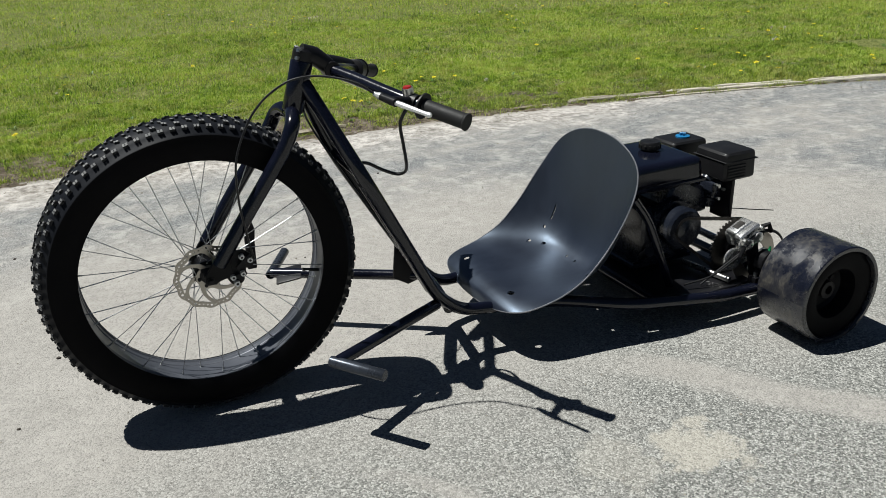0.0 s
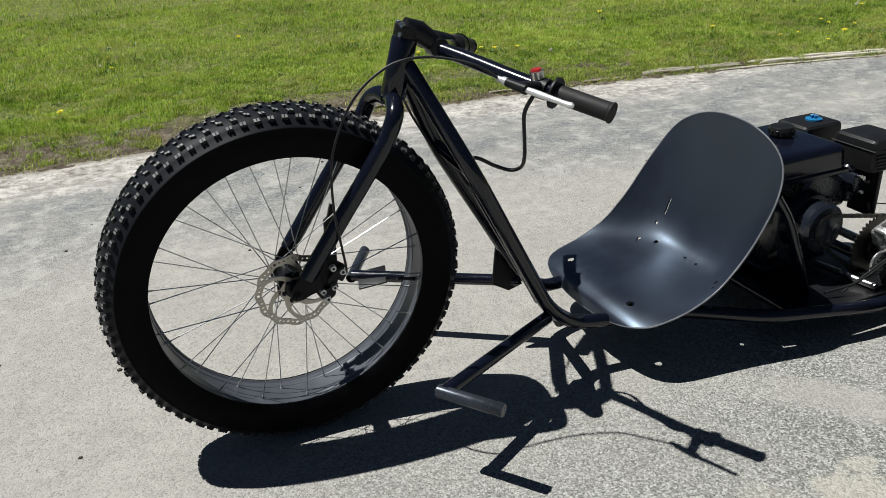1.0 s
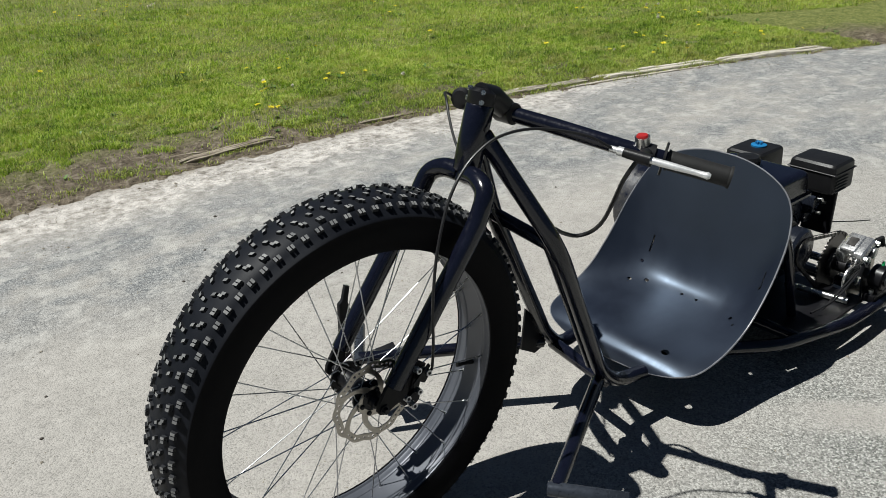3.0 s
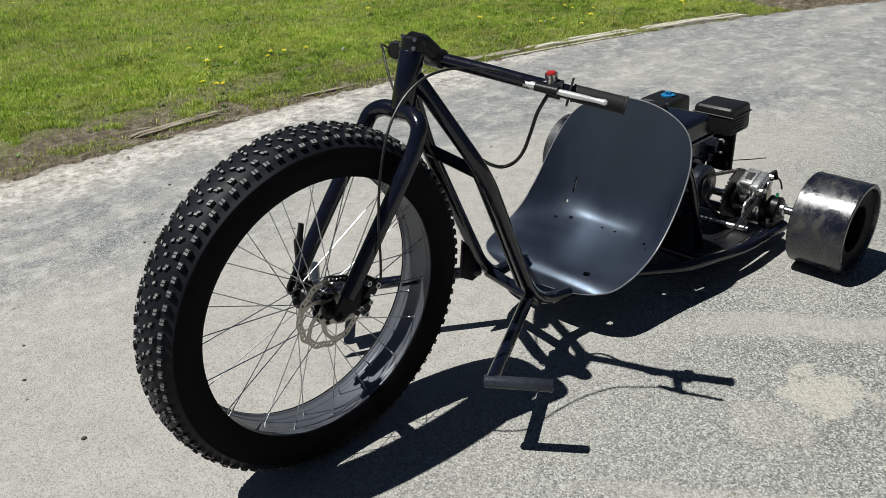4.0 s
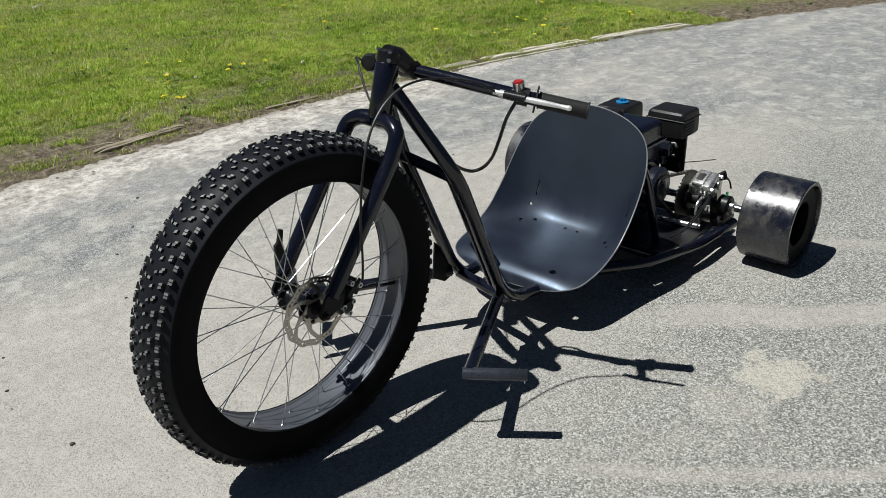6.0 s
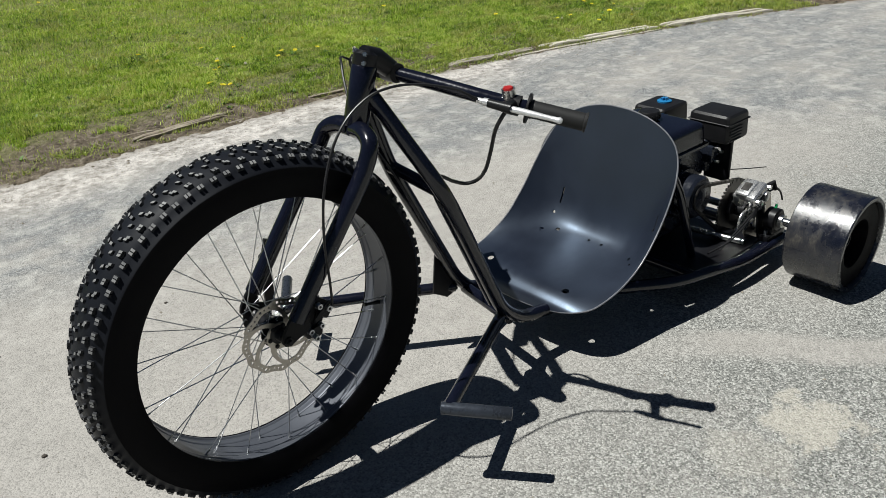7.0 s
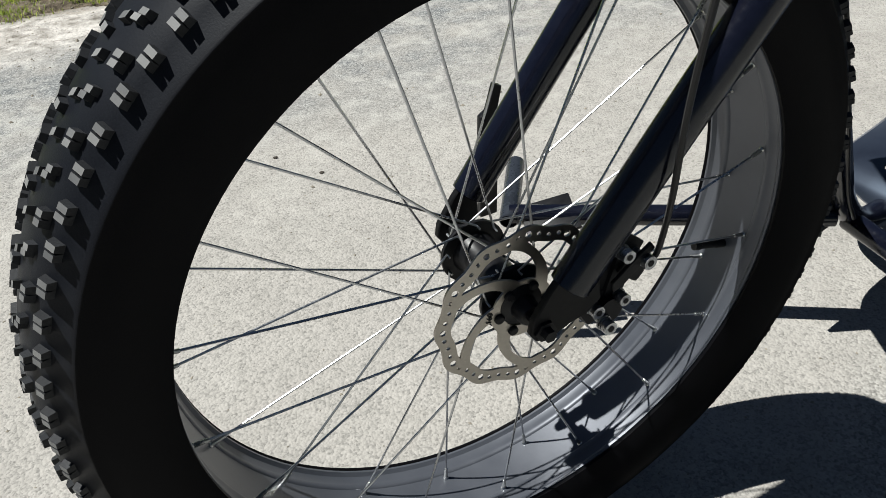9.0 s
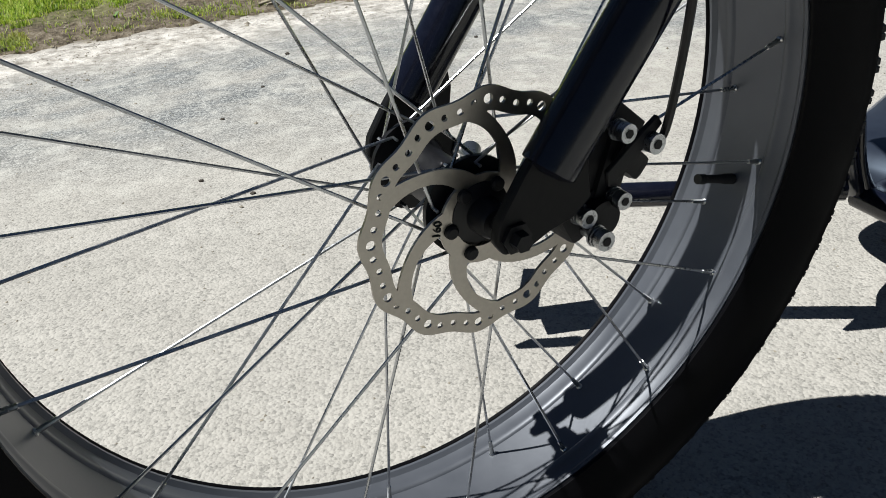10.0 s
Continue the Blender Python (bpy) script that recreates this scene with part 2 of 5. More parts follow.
    # pale silt washed to the edge, broken by darker soil
    wash = n.math("ADD", n.math("MULTIPLY_ADD", mid, 0.85, n.math("MULTIPLY", blotch, 0.5)), n.math("SUBTRACT", n.math("MULTIPLY", past, 1.1), n.math("MULTIPLY", beyond, 0.28)))
    silt = n.ramp(wash, (0.16, 0.0), (0.42, 1.0))
    crust = n.math("MULTIPLY_ADD", small, 0.55, n.math("MULTIPLY", mid, 0.45))
    base = n.mix(n.math("MULTIPLY", silt, n.ramp(tones[0], (0.1, 0.5), (0.5, 0.9))), base, n.ramp(crust, (0.38, (0.14, 0.123, 0.1)), (0.45, (0.36, 0.33, 0.295)), (0.58, (0.68, 0.64, 0.595))))
    # mud trodden over the edge
    mud = n.ramp(n.math("ADD", n.math("MULTIPLY", past, 3.2), n.math("MULTIPLY_ADD", mid, 1.0, n.math("MULTIPLY", small, 0.6))), (0.62, 0.0), (0.84, 1.0))
    base = n.mix(n.math("MULTIPLY", mud, 0.85), base, n.ramp(small, (0.35, (0.075, 0.06, 0.042)), (0.65, (0.26, 0.22, 0.17))))
    # one sandy spill behind the footrest, with a thinner lobe beside it
    for cx, cy, size, amount in ((0.885, -0.668, 0.105, 0.72), (0.70, -0.645, 0.10, 0.26)):
        dx, dy = n.math("SUBTRACT", x, cx), n.math("SUBTRACT", y, cy)
        u = n.math("DIVIDE", n.math("ADD", dx, n.math("MULTIPLY", dy, 0.2)), size)
        v = n.math("DIVIDE", dy, size)
        r = n.math("ADD", n.math("SQRT", n.math("ADD", n.math("MULTIPLY", u, u), n.math("MULTIPLY", v, v))), n.math("MULTIPLY", n.math("SUBTRACT", n.noise(13, 4, 0.65, p), 0.5), 2.8))
        base = n.mix(n.math("MULTIPLY", n.math("MULTIPLY", n.ramp(r, (0.7, 1.0), (1.15, 0.0)), amount), grip), base, (0.47, 0.44, 0.38))
    grains = n.math("MULTIPLY_ADD", n.noise(420, 2, 0.5, p), 0.4, n.math("SUBTRACT", 1.0, chips.outputs["Distance"]))
    height = n.math("ADD", grains, n.math("MULTIPLY", n.math("MULTIPLY", silt, n.noise(38.0, 5, 0.7, p)), 6.0))
    return n.set(base, 0.85, 0, height, 0.55, 0.0028, 0.2)


def soil_material():
    n = Nodes("lawn_soil")
    p = n.coords()
    past, _ = edge_nodes(n, p)
    mid, fine, clod = n.noise(3.0, 5, 0.65, p), n.noise(45, 4, 0.7, p), n.noise(14, 5, 0.7, p)
    soil = n.ramp(n.math("MULTIPLY_ADD", fine, 0.55, n.math("MULTIPLY", clod, 0.45)), (0.36, (0.03, 0.024, 0.016)), (0.52, (0.15, 0.122, 0.088)), (0.68, (0.32, 0.28, 0.22)))
    green = n.ramp(n.math("MULTIPLY_ADD", n.noise(60, 3, 0.6, p), 0.6, n.math("MULTIPLY", clod, 0.4)), (0.34, (0.05, 0.07, 0.015)), (0.52, (0.17, 0.19, 0.055)), (0.7, (0.33, 0.32, 0.13)))
    into = n.ramp(n.math("MULTIPLY_ADD", mid, 0.6, past), (0.55, 0.0), (1.1, 1.0))
    return n.set(n.mix(into, soil, green), 0.95, 0, n.math("ADD", fine, clod), 0.9, 0.02, 0.2)


def grass_material():
    n = Nodes("lawn_grass")
    p = n.coords()
    isl = n.node("NewGeometry").outputs["Random Per Island"]
    patch, tuft, weak = n.noise(1.3, 5, 0.65, p), n.noise(12.0, 5, 0.75, p), n.noise(3.6, 5, 0.7, p, (1, 1.8, 1))
    fac = n.math("MULTIPLY_ADD", isl, 0.5, n.math("MULTIPLY_ADD", patch, 1.0, n.math("MULTIPLY_ADD", tuft, 1.3, -0.85)))
    col = n.ramp(fac, (0.14, (0.028, 0.066, 0.008)), (0.36, (0.160, 0.275, 0.022)), (0.56, (0.335, 0.480, 0.048)), (0.78, (0.60, 0.66, 0.17)))
    col = n.mix(n.ramp(n.math("MULTIPLY_ADD", isl, 0.16, weak), (0.56, 0.0), (0.74, 0.8)), col, (0.46, 0.42, 0.16))
    past, _ = edge_nodes(n, p)
    dry = n.ramp(n.math("MULTIPLY_ADD", isl, 0.5, n.math("MULTIPLY_ADD", weak, 1.2, n.math("MULTIPLY", past, 0.8))), (0.75, 0.85), (1.55, 0.0))
    col = n.mix(dry, col, n.ramp(isl, (0.2, (0.20, 0.24, 0.07)), (0.9, (0.46, 0.43, 0.21))))
    n.bsdf.inputs["Subsurface Weight"].default_value = 0.0
    mat = n.set(col, 0.5, 0, spec=0.4)
    tr = n.node("BsdfTranslucent")
    n.link(n.mix(1.0, col, (0.9, 1.0, 0.5), "MULTIPLY"), tr.inputs[0])
    mixer = n.node("MixShader")
    mixer.inputs[0].default_value = 0.4
    n.link(n.bsdf.outputs[0], mixer.inputs[1])
    n.link(tr.outputs[0], mixer.inputs[2])
    n.link(mixer.outputs[0], n.tree.nodes["Material Output"].inputs[0])
    return mat


def wood_material():
    n = Nodes("weathered_board")
    p = n.coords()
    grain = n.noise(55, 5, 0.7, p, (0.06, 1, 1))
    rnd = n.node("ObjectInfo").outputs["Random"]
    g = n.math("MULTIPLY_ADD", rnd, 0.25, grain)
    return n.set(n.ramp(g, (0.35, (0.07, 0.052, 0.035)), (0.5, (0.3, 0.265, 0.21)), (0.75, (0.55, 0.51, 0.43))), 0.85, 0, grain, 0.7, 0.006)


def wet_wood_material():
    n = Nodes("soil_stained_board")
    p = n.coords()
    grain, stain = n.noise(55, 5, 0.7, p, (0.06, 1, 1)), n.noise(9, 4, 0.6, p)
    g = n.math("MULTIPLY_ADD", stain, 0.5, n.math("MULTIPLY", grain, 0.6))
    return n.set(n.ramp(g, (0.36, (0.045, 0.033, 0.022)), (0.52, (0.18, 0.145, 0.105)), (0.68, (0.42, 0.37, 0.29))), 0.85, 0, grain, 0.7, 0.006)


WET_WOOD = wet_wood_material()
PAVING, SOIL, GRASS, WOOD = paving_material(), soil_material(), grass_material(), wood_material()
PEBBLE = plain("dark_pebble", (0.07, 0.06, 0.05), 0.8, 0, 0.4, 50, 0.5)
CRUMB = plain("pale_grit", (0.24, 0.215, 0.175), 0.9, 0, 0.6, 12, 0.5)
PETAL = plain("dandelion_petal", (0.78, 0.66, 0.03), 0.6, 0, 0.15, 50, 0.2)
STALK = plain("dandelion_stalk", (0.13, 0.2, 0.05), 0.6, 0, 0.2, 50, 0.2)
SEED = plain("dandelion_clock", (0.66, 0.62, 0.5), 0.8, 0, 0.1, 50, 0.2)
WEED = plain("weed_leaf", (0.09, 0.17, 0.03), 0.5, 0, 0.35, 30, 0.3)


# ---- mesh helpers ----
def mesh_of(name, bm, material, angle=35):
    me = bpy.data.meshes.new(name)
    bm.to_mesh(me)
    bm.free()
    me.materials.append(material)
    me.shade_smooth()
    me.set_sharp_from_angle(angle=radians(angle))
    return me


def part(name, bm, material, parent, label="", angle=35):
    ob = new(name, mesh_of(name, bm, material, angle))
    ob.parent = parent
    return tagged(ob, label)


def again(name, ob, parent, m, label=""):
    """Another part on the same mesh."""
    o = new(name, ob.data)
    o.parent = parent
    o.matrix_local = m
    return tagged(o, label)


def smooth_path(points, steps=8):
    """A Catmull-Rom line through points."""
    pts = [Vector(p) for p in points]
    pts = [2 * pts[0] - pts[1], *pts, 2 * pts[-1] - pts[-2]]
    out = []
    for i in range(1, len(pts) - 2):
        a, b, c, d = pts[i - 1:i + 3]
        for k in range(steps):
            t = k / steps
            out.append(0.5 * (2 * b + (c - a) * t + (2 * a - 5 * b + 4 * c - d) * t * t + (3 * b - a - 3 * c + d) * t ** 3))
    return out + [pts[-2]]


def rounded_path(points, radius=0.04, steps=6):
    """Straight runs with bent corners, as a tube bender makes them."""
    pts = [Vector(p) for p in points]
    out = [pts[0]]
    for a, b, c in zip(pts, pts[1:], pts[2:]):
        r = min(radius, (b - a).length * 0.45, (c - b).length * 0.45)
        p, q = b + (a - b).normalized() * r, b + (c - b).normalized() * r
        for k in range(steps + 1):
            t = k / steps
            out.append((1 - t) ** 2 * p + 2 * t * (1 - t) * b + t * t * q)
    return out + [pts[-1]]


def sweep(bm, path, radius, seg=14, caps=True, flat=1.0):
    """A tube along a path. radius: a number, or one for each point."""
    path = [Vector(p) for p in path]
    n = len(path)
    radii = radius if isinstance(radius, (list, tuple)) else [radius] * n
    tang = [(path[min(i + 1, n - 1)] - path[max(i - 1, 0)]).normalized() for i in range(n)]
    side = tang[0].orthogonal().normalized()
    rings = []
    for p, t, r in zip(path, tang, radii):
        side = (side - t * side.dot(t)).normalized()
        up = t.cross(side)
        rings.append([bm.verts.new(p + r * (math.cos(a) * side + flat * math.sin(a) * up)) for a in (2 * math.pi * k / seg for k in range(seg))])
    for u, v in zip(rings, rings[1:]):
        for k in range(seg):
            bm.faces.new((u[k], u[(k + 1) % seg], v[(k + 1) % seg], v[k]))
    if caps:
        bm.faces.new(list(reversed(rings[0])))
        bm.faces.new(rings[-1])
    return bm


def tube(points, radius, seg=14, bend=0.0, steps=6, **more):
    path = rounded_path(points, bend, steps) if bend and len(points) > 2 else points
    return sweep(bmesh.new(), path, radius, seg, **more)


def lathe(profile, axis="y", seg=48, closed=False, bm=None, at=(0, 0, 0)):
    """Turns (along, radius) pairs round an axis."""
    bm = bm or bmesh.new()
    at = Vector(at)
    rings = []
    for along, r in profile:
        ring = []
        for k in range(seg):
            a = 2 * math.pi * k / seg
            c, s = r * math.cos(a), r * math.sin(a)
            ring.append(bm.verts.new(at + Vector({"x": (along, c, s), "y": (c, along, s), "z": (c, s, along)}[axis])))
        rings.append(ring)
    pairs = list(zip(rings, rings[1:])) + ([(rings[-1], rings[0])] if closed else [])
    for u, v in pairs:
        for k in range(seg):
            bm.faces.new((u[k], v[k], v[(k + 1) % seg], u[(k + 1) % seg]))
    if not closed:
        if profile[0][1] > 0:
            bm.faces.new(rings[0])
        if profile[-1][1] > 0:
            bm.faces.new(list(reversed(rings[-1])))
    bmesh.ops.recalc_face_normals(bm, faces=bm.faces)
    return bm


def box(size, at=(0, 0, 0), bevel=0.0, seg=2, turn=None, bm=None, taper=1.0):
    """A bevelled box about a place; taper narrows its top."""
    b = bmesh.new()
    bmesh.ops.create_cube(b, size=1.0)
    for v in b.verts:
        k = taper if v.co.z > 0 else 1.0
        v.co = Vector((v.co.x * size[0] * k, v.co.y * size[1] * k, v.co.z * size[2]))
    if bevel:
        bmesh.ops.bevel(b, geom=list(b.edges), offset=bevel, segments=seg, affect="EDGES", profile=0.6)
    m = Matrix.Translation(at) @ (turn.to_4x4() if turn else Matrix())
    bmesh.ops.transform(b, matrix=m, verts=b.verts)
    if bm is None:
        return b
    me = bpy.data.meshes.new("piece")
    b.to_mesh(me)
    b.free()
    bm.from_mesh(me)
    bpy.data.meshes.remove(me)
    return bm


def plate(outline, thick, bevel=0.0):
    """A flat plate in the x-z plane, thick along y, from an outline of (x, z)."""
    bm = bmesh.new()
    f = bm.faces.new([bm.verts.new((x, -thick / 2, z)) for x, z in outline])
    made = bmesh.ops.extrude_face_region(bm, geom=[f])
    bmesh.ops.translate(bm, vec=(0, thick, 0), verts=[v for v in made["geom"] if isinstance(v, bmesh.types.BMVert)])
    bmesh.ops.recalc_face_normals(bm, faces=bm.faces)
    if bevel:
        bmesh.ops.bevel(bm, geom=list(bm.edges), offset=bevel, segments=1, affect="EDGES")
    return bm


def grid_mesh(name, xs, ys, height, material):
    """A sheet over xs and ys."""
    nx, ny = len(xs), len(ys)
    verts = [(x, y, height(x, y)) for y in ys for x in xs]
    faces = [(j * nx + i, j * nx + i + 1, (j + 1) * nx + i + 1, (j + 1) * nx + i) for j in range(ny - 1) for i in range(nx - 1)]
    me = bpy.data.meshes.new(name)
    me.from_pydata(verts, [], faces)
    me.materials.append(material)
    me.shade_smooth()
    return new(name, me)


# ---- ground ----
def spaced(*runs):
    out = []
    for a, b, n in runs:
        out += [a + (b - a) * k / n for k in range(n)]
    return out + [runs[-1][1]]


def lawn_height(x, y):
    past = y - edge_y(x)
    if past < -0.14 or abs(x) > 25:
        return -0.06 if past < 0 else 0.02
    k = max(0.0, min(1.0, past / 0.4))
    clods = 0.014 * noise.noise((x * 9, y * 14, 3)) + 0.011 * noise.noise((x * 26, y * 34, 8))
    clods *= 1.0 - 0.45 * k
    return 0.003 + 0.022 * k * k * (3 - 2 * k) + 0.018 * noise.noise((x * 1.7, y * 1.7, 0)) * k + clods - 0.16 * max(0.0, -past)


ground = grid_mesh("ground", spaced((-600, -20, 8), (-20, -3, 20), (-3, 5.5, 380), (5.5, 8, 30), (8, 30, 30), (30, 600, 8)),
                   spaced((-600, -12, 8), (-12, 0.4, 12), (0.4, 1.2, 16), (1.2, 3.3, 110), (3.3, 4.6, 30), (4.6, 14, 40), (14, 40, 12), (40, 600, 8)), lawn_height, SOIL)
tagged(ground, "lawn soil, bare and brown along the paving edge", "ground", kind="structure")


def build_paving():
    """A sheet with a broken far edge and a rim that drops into the soil."""
    xs = spaced((-60, -3, 14), (-3, 8, 440), (8, 60, 26))
    rows = spaced((-60, -4, 8), (-4, 2.2, 30))
    bm = bmesh.new()
    grid = []
    for x in xs:
        rag = 0.035 * noise.noise((x * 3.1, 0, 0)) + 0.02 * noise.noise((x * 14, 5, 0))
        if abs(x) > 9:
            rag = 0
        top = max(edge_y(x), -30.0) + rag
        line = [(x, top - (2.2 - r) if r > -4 else r + min(0, top - 2.2), 0.0) for r in rows]
        line += [(x, top - 0.004, -0.003), (x, top, -0.012), (x, top + 0.004, -0.05)]
        grid.append([bm.verts.new(p) for p in line])
    for a, b in zip(grid, grid[1:]):
        for k in range(len(a) - 1):
            bm.faces.new((a[k], b[k], b[k + 1], a[k + 1]))
    return bm


paving = new("road", mesh_of("road", build_paving(), PAVING, 60))
tagged(paving, "weathered pale grey chip-seal paving with sandy patches", "paving", kind="structure")

# ---- the trike ----
trike = new("drift_trike")
tagged(trike, "home-built black drift trike with a fat front tyre, on paving", "tricycle")
trike.matrix_basis = Matrix.Translation((0.014, 0.0233, 0)) @ Matrix.Scale(0.93, 4)
MIDDLE = -0.030                 # the front end stands a little out of line


def tyre_profile():
    """(y, radius) round the casing from one bead to the other."""
    pts = [(-0.0415, 0.2785), (-0.0445, 0.2715), (-0.0458, 0.2700), (-0.0485, 0.2698), (-0.0522, 0.2765), (-0.0572, 0.2900), (-0.0598, 0.3050), (-0.0600, 0.3180), (-0.0580, 0.3272), (-0.0585, 0.3284), (-0.0575, 0.3296), (-0.0556, 0.3300),
           (-0.0470, 0.3415), (-0.034, 0.3498), (-0.0175, 0.3540), (0.0, 0.3555)]
    return pts + [(-y, r) for y, r in reversed(pts[:-1])]


RIM_HALF = [(0.0450, 0.2722), (0.0442, 0.2696), (0.0418, 0.2694), (0.0404, 0.2706), (0.0384, 0.2722), (0.0300, 0.2727), (0.0286, 0.2720), (0.0245, 0.2720), (0.0230, 0.2728), (0.0222, 0.2736), (0.0, 0.2740)]
rim_bm = lathe([(-y, r) for y, r in RIM_HALF] + [(y, r) for y, r in reversed(RIM_HALF[:-1])] + [(0.0450, 0.2800), (-0.0450, 0.2800)], seg=120, closed=True)
wheel = part("front_wheel", rim_bm, RIM, trike, "wide satin grey rim with a fat black knobbly tyre")
HUB = Vector((-0.0146, -0.0093, 0.3846))
wheel.location = HUB
wheel.rotation_euler = (radians(1.8), 0, radians(-1.0))
wheel.scale = (1 / 0.93,) * 3
part("tyre", lathe(tyre_profile(), seg=128, closed=True), TYRE, wheel, "black rubber fat tyre casing", 50)


def build_tread():
    """Rows of moulded blocks: two shoulder rows of twin blocks, two inner rows and a middle row on each pitch."""
    bm = bmesh.new()
    prof = [(y, r) for y, r in tyre_profile() if r > 0.3298]
    rows = 88

    def place(y):
        y = max(prof[0][0], min(prof[-1][0], y))
        for (a, ra), (b, rb) in zip(prof, prof[1:]):
            if a <= y <= b:
                t = (y - a) / (b - a)
                slope = math.atan2(rb - ra, b - a)
                return ra + t * (rb - ra), slope
        return prof[-1][1], 0

    def block(ang, y, wide, long, high, skew=0.0):
        r, slope = place(y)
        out = Vector((0, -math.sin(slope), math.cos(slope)))
        across = Vector((0, math.cos(slope), math.sin(slope)))
        along = Vector((1, 0, 0))
        base = Vector((0, y, r))
        turn = Matrix.Rotation(ang, 3, "Y")
        corner = []
        for lift, k in ((-0.0015, 1.18), (high, 0.86)):
            for u, v in ((-1, -1), (1, -1), (1, 1), (-1, 1)):
                p = base + across * (u * wide * k / 2) + along * (v * long * k / 2 + skew * u * wide) + out * lift
                corner.append(bm.verts.new(turn @ p))
        a, b, c, d, e, f, g, h = corner
        for n, q in enumerate(((e, f, g, h), (a, b, f, e), (b, c, g, f), (c, d, h, g), (d, a, e, h))):
            bm.faces.new(q).material_index = 1 if n == 0 else 0

    for k in range(rows):
        ang = 2 * math.pi * k / rows
        half = math.pi / rows
        j = lambda s: random.uniform(-s, s)
        for side in (-1, 1):
            off = 0 if side < 0 else half
            # shoulder: a pair of blocks with a narrow sipe between
            for d in (-1, 1):
                block(ang + off + d * 0.0088, side * 0.0440, 0.0086, 0.0052, 0.0052 + j(0.0003))
            # inner: twin blocks and slanted split blocks by turns
            for d in (-1, 1):
                if k % 2:
                    block(ang + off + half + d * 0.0085, side * 0.0315, 0.0085, 0.0052, 0.0052 + j(0.0003), 0.1 * side)
                else:
                    block(ang + off + half + d * 0.0075, side * (0.0245 + d * 0.0014), 0.0075, 0.0050, 0.0048 + j(0.0003), 0.12 * side)
            block(ang + off + half * 0.45, side * 0.0125, 0.0072, 0.0060, 0.0046 + j(0.0003), 0.25 * side)
        if k % 2:
            block(ang + half * 1.35, 0.0, 0.0085, 0.0060, 0.0044 + j(0.0003))
    return bm


tread = part("tread", build_tread(), KNOB, wheel, "scuffed tread blocks", 25)
tread.data.materials.append(KNOB_TOP)

# hub: black shell with two drilled flanges, axle and nuts
FL = 0.031
hub = part("hub", lathe([(-0.064, 0.009), (-0.062, 0.0105), (-0.050, 0.0115), (-0.0475, 0.019), (-0.0440, 0.0195), (-0.0375, 0.020), (-0.0370, FL), (-0.0335, FL), (-0.0330, 0.021), (-0.025, 0.017), (0.022, 0.017), (0.0325, 0.021),
                         (0.0330, FL), (0.0365, FL), (0.0370, 0.022), (0.046, 0.018), (0.050, 0.012), (0.064, 0.010)], seg=40), SATIN_BLACK, wheel, "black hub shell with drilled flanges")
nut = lathe([(-0.0125, 0.0), (-0.0125, 0.0055), (-0.006, 0.006), (-0.006, 0.0095), (0.004, 0.0098), (0.004, 0.0)], seg=6)
axle_nut = part("axle_nut", nut, DARK_METAL, wheel)
axle_nut.matrix_local = pose(0, -0.079, 0)
again("axle_nut", axle_nut, wheel, pose(0, 0.079, 0, 0, 0, 180))
part("axle", tube([(0, -0.088, 0), (0, 0.088, 0)], 0.005, 10), DARK_METAL, wheel)

v0 = Vector((0.2735 * math.cos(radians(-14)), 0, 0.2735 * math.sin(radians(-14))))
vd = -v0.normalized()
part("valve", tube([v0, v0 + vd * 0.012, v0 + vd * 0.013, v0 + vd * 0.032, v0 + vd * 0.033, v0 + vd * 0.040], [0.0045, 0.0042, 0.0036, 0.0034, 0.0042, 0.0040], 12), BLACK_PLASTIC, wheel, "black tyre valve with its cap")

# 36 spokes, crossed three times, with brass nipples
COUNT = 36
for k in range(COUNT):
    side = -1 if k % 2 == 0 else 1
    lead = -1 if (k // 2) % 2 == 0 else 1
    a_rim = radians(10 * k + 10.4)
    a_hub = a_rim + lead * radians(56)
    hub_pt = Vector((0.0275 * math.cos(a_hub), side * (0.0352 + 0.003 * lead), 0.0275 * math.sin(a_hub)))
    rim_pt = Vector((0.2762 * math.cos(a_rim), side * 0.0180, 0.2762 * math.sin(a_rim)))
    way = (rim_pt - hub_pt).normalized()
    bm = tube([hub_pt - Vector((0, side * 0.006 * -lead, 0)), hub_pt, hub_pt + way * 0.01, rim_pt - way * 0.014], 0.00105, 6)
    sp = part("spoke", bm, SPOKE_STEEL, wheel)
    nb = tube([rim_pt - way * 0.016, rim_pt - way * 0.004, rim_pt - way * 0.003, rim_pt + way * 0.001], [0.0017, 0.0019, 0.0028, 0.003], 8)
    part("spoke_nipple", nb, STEEL, wheel)


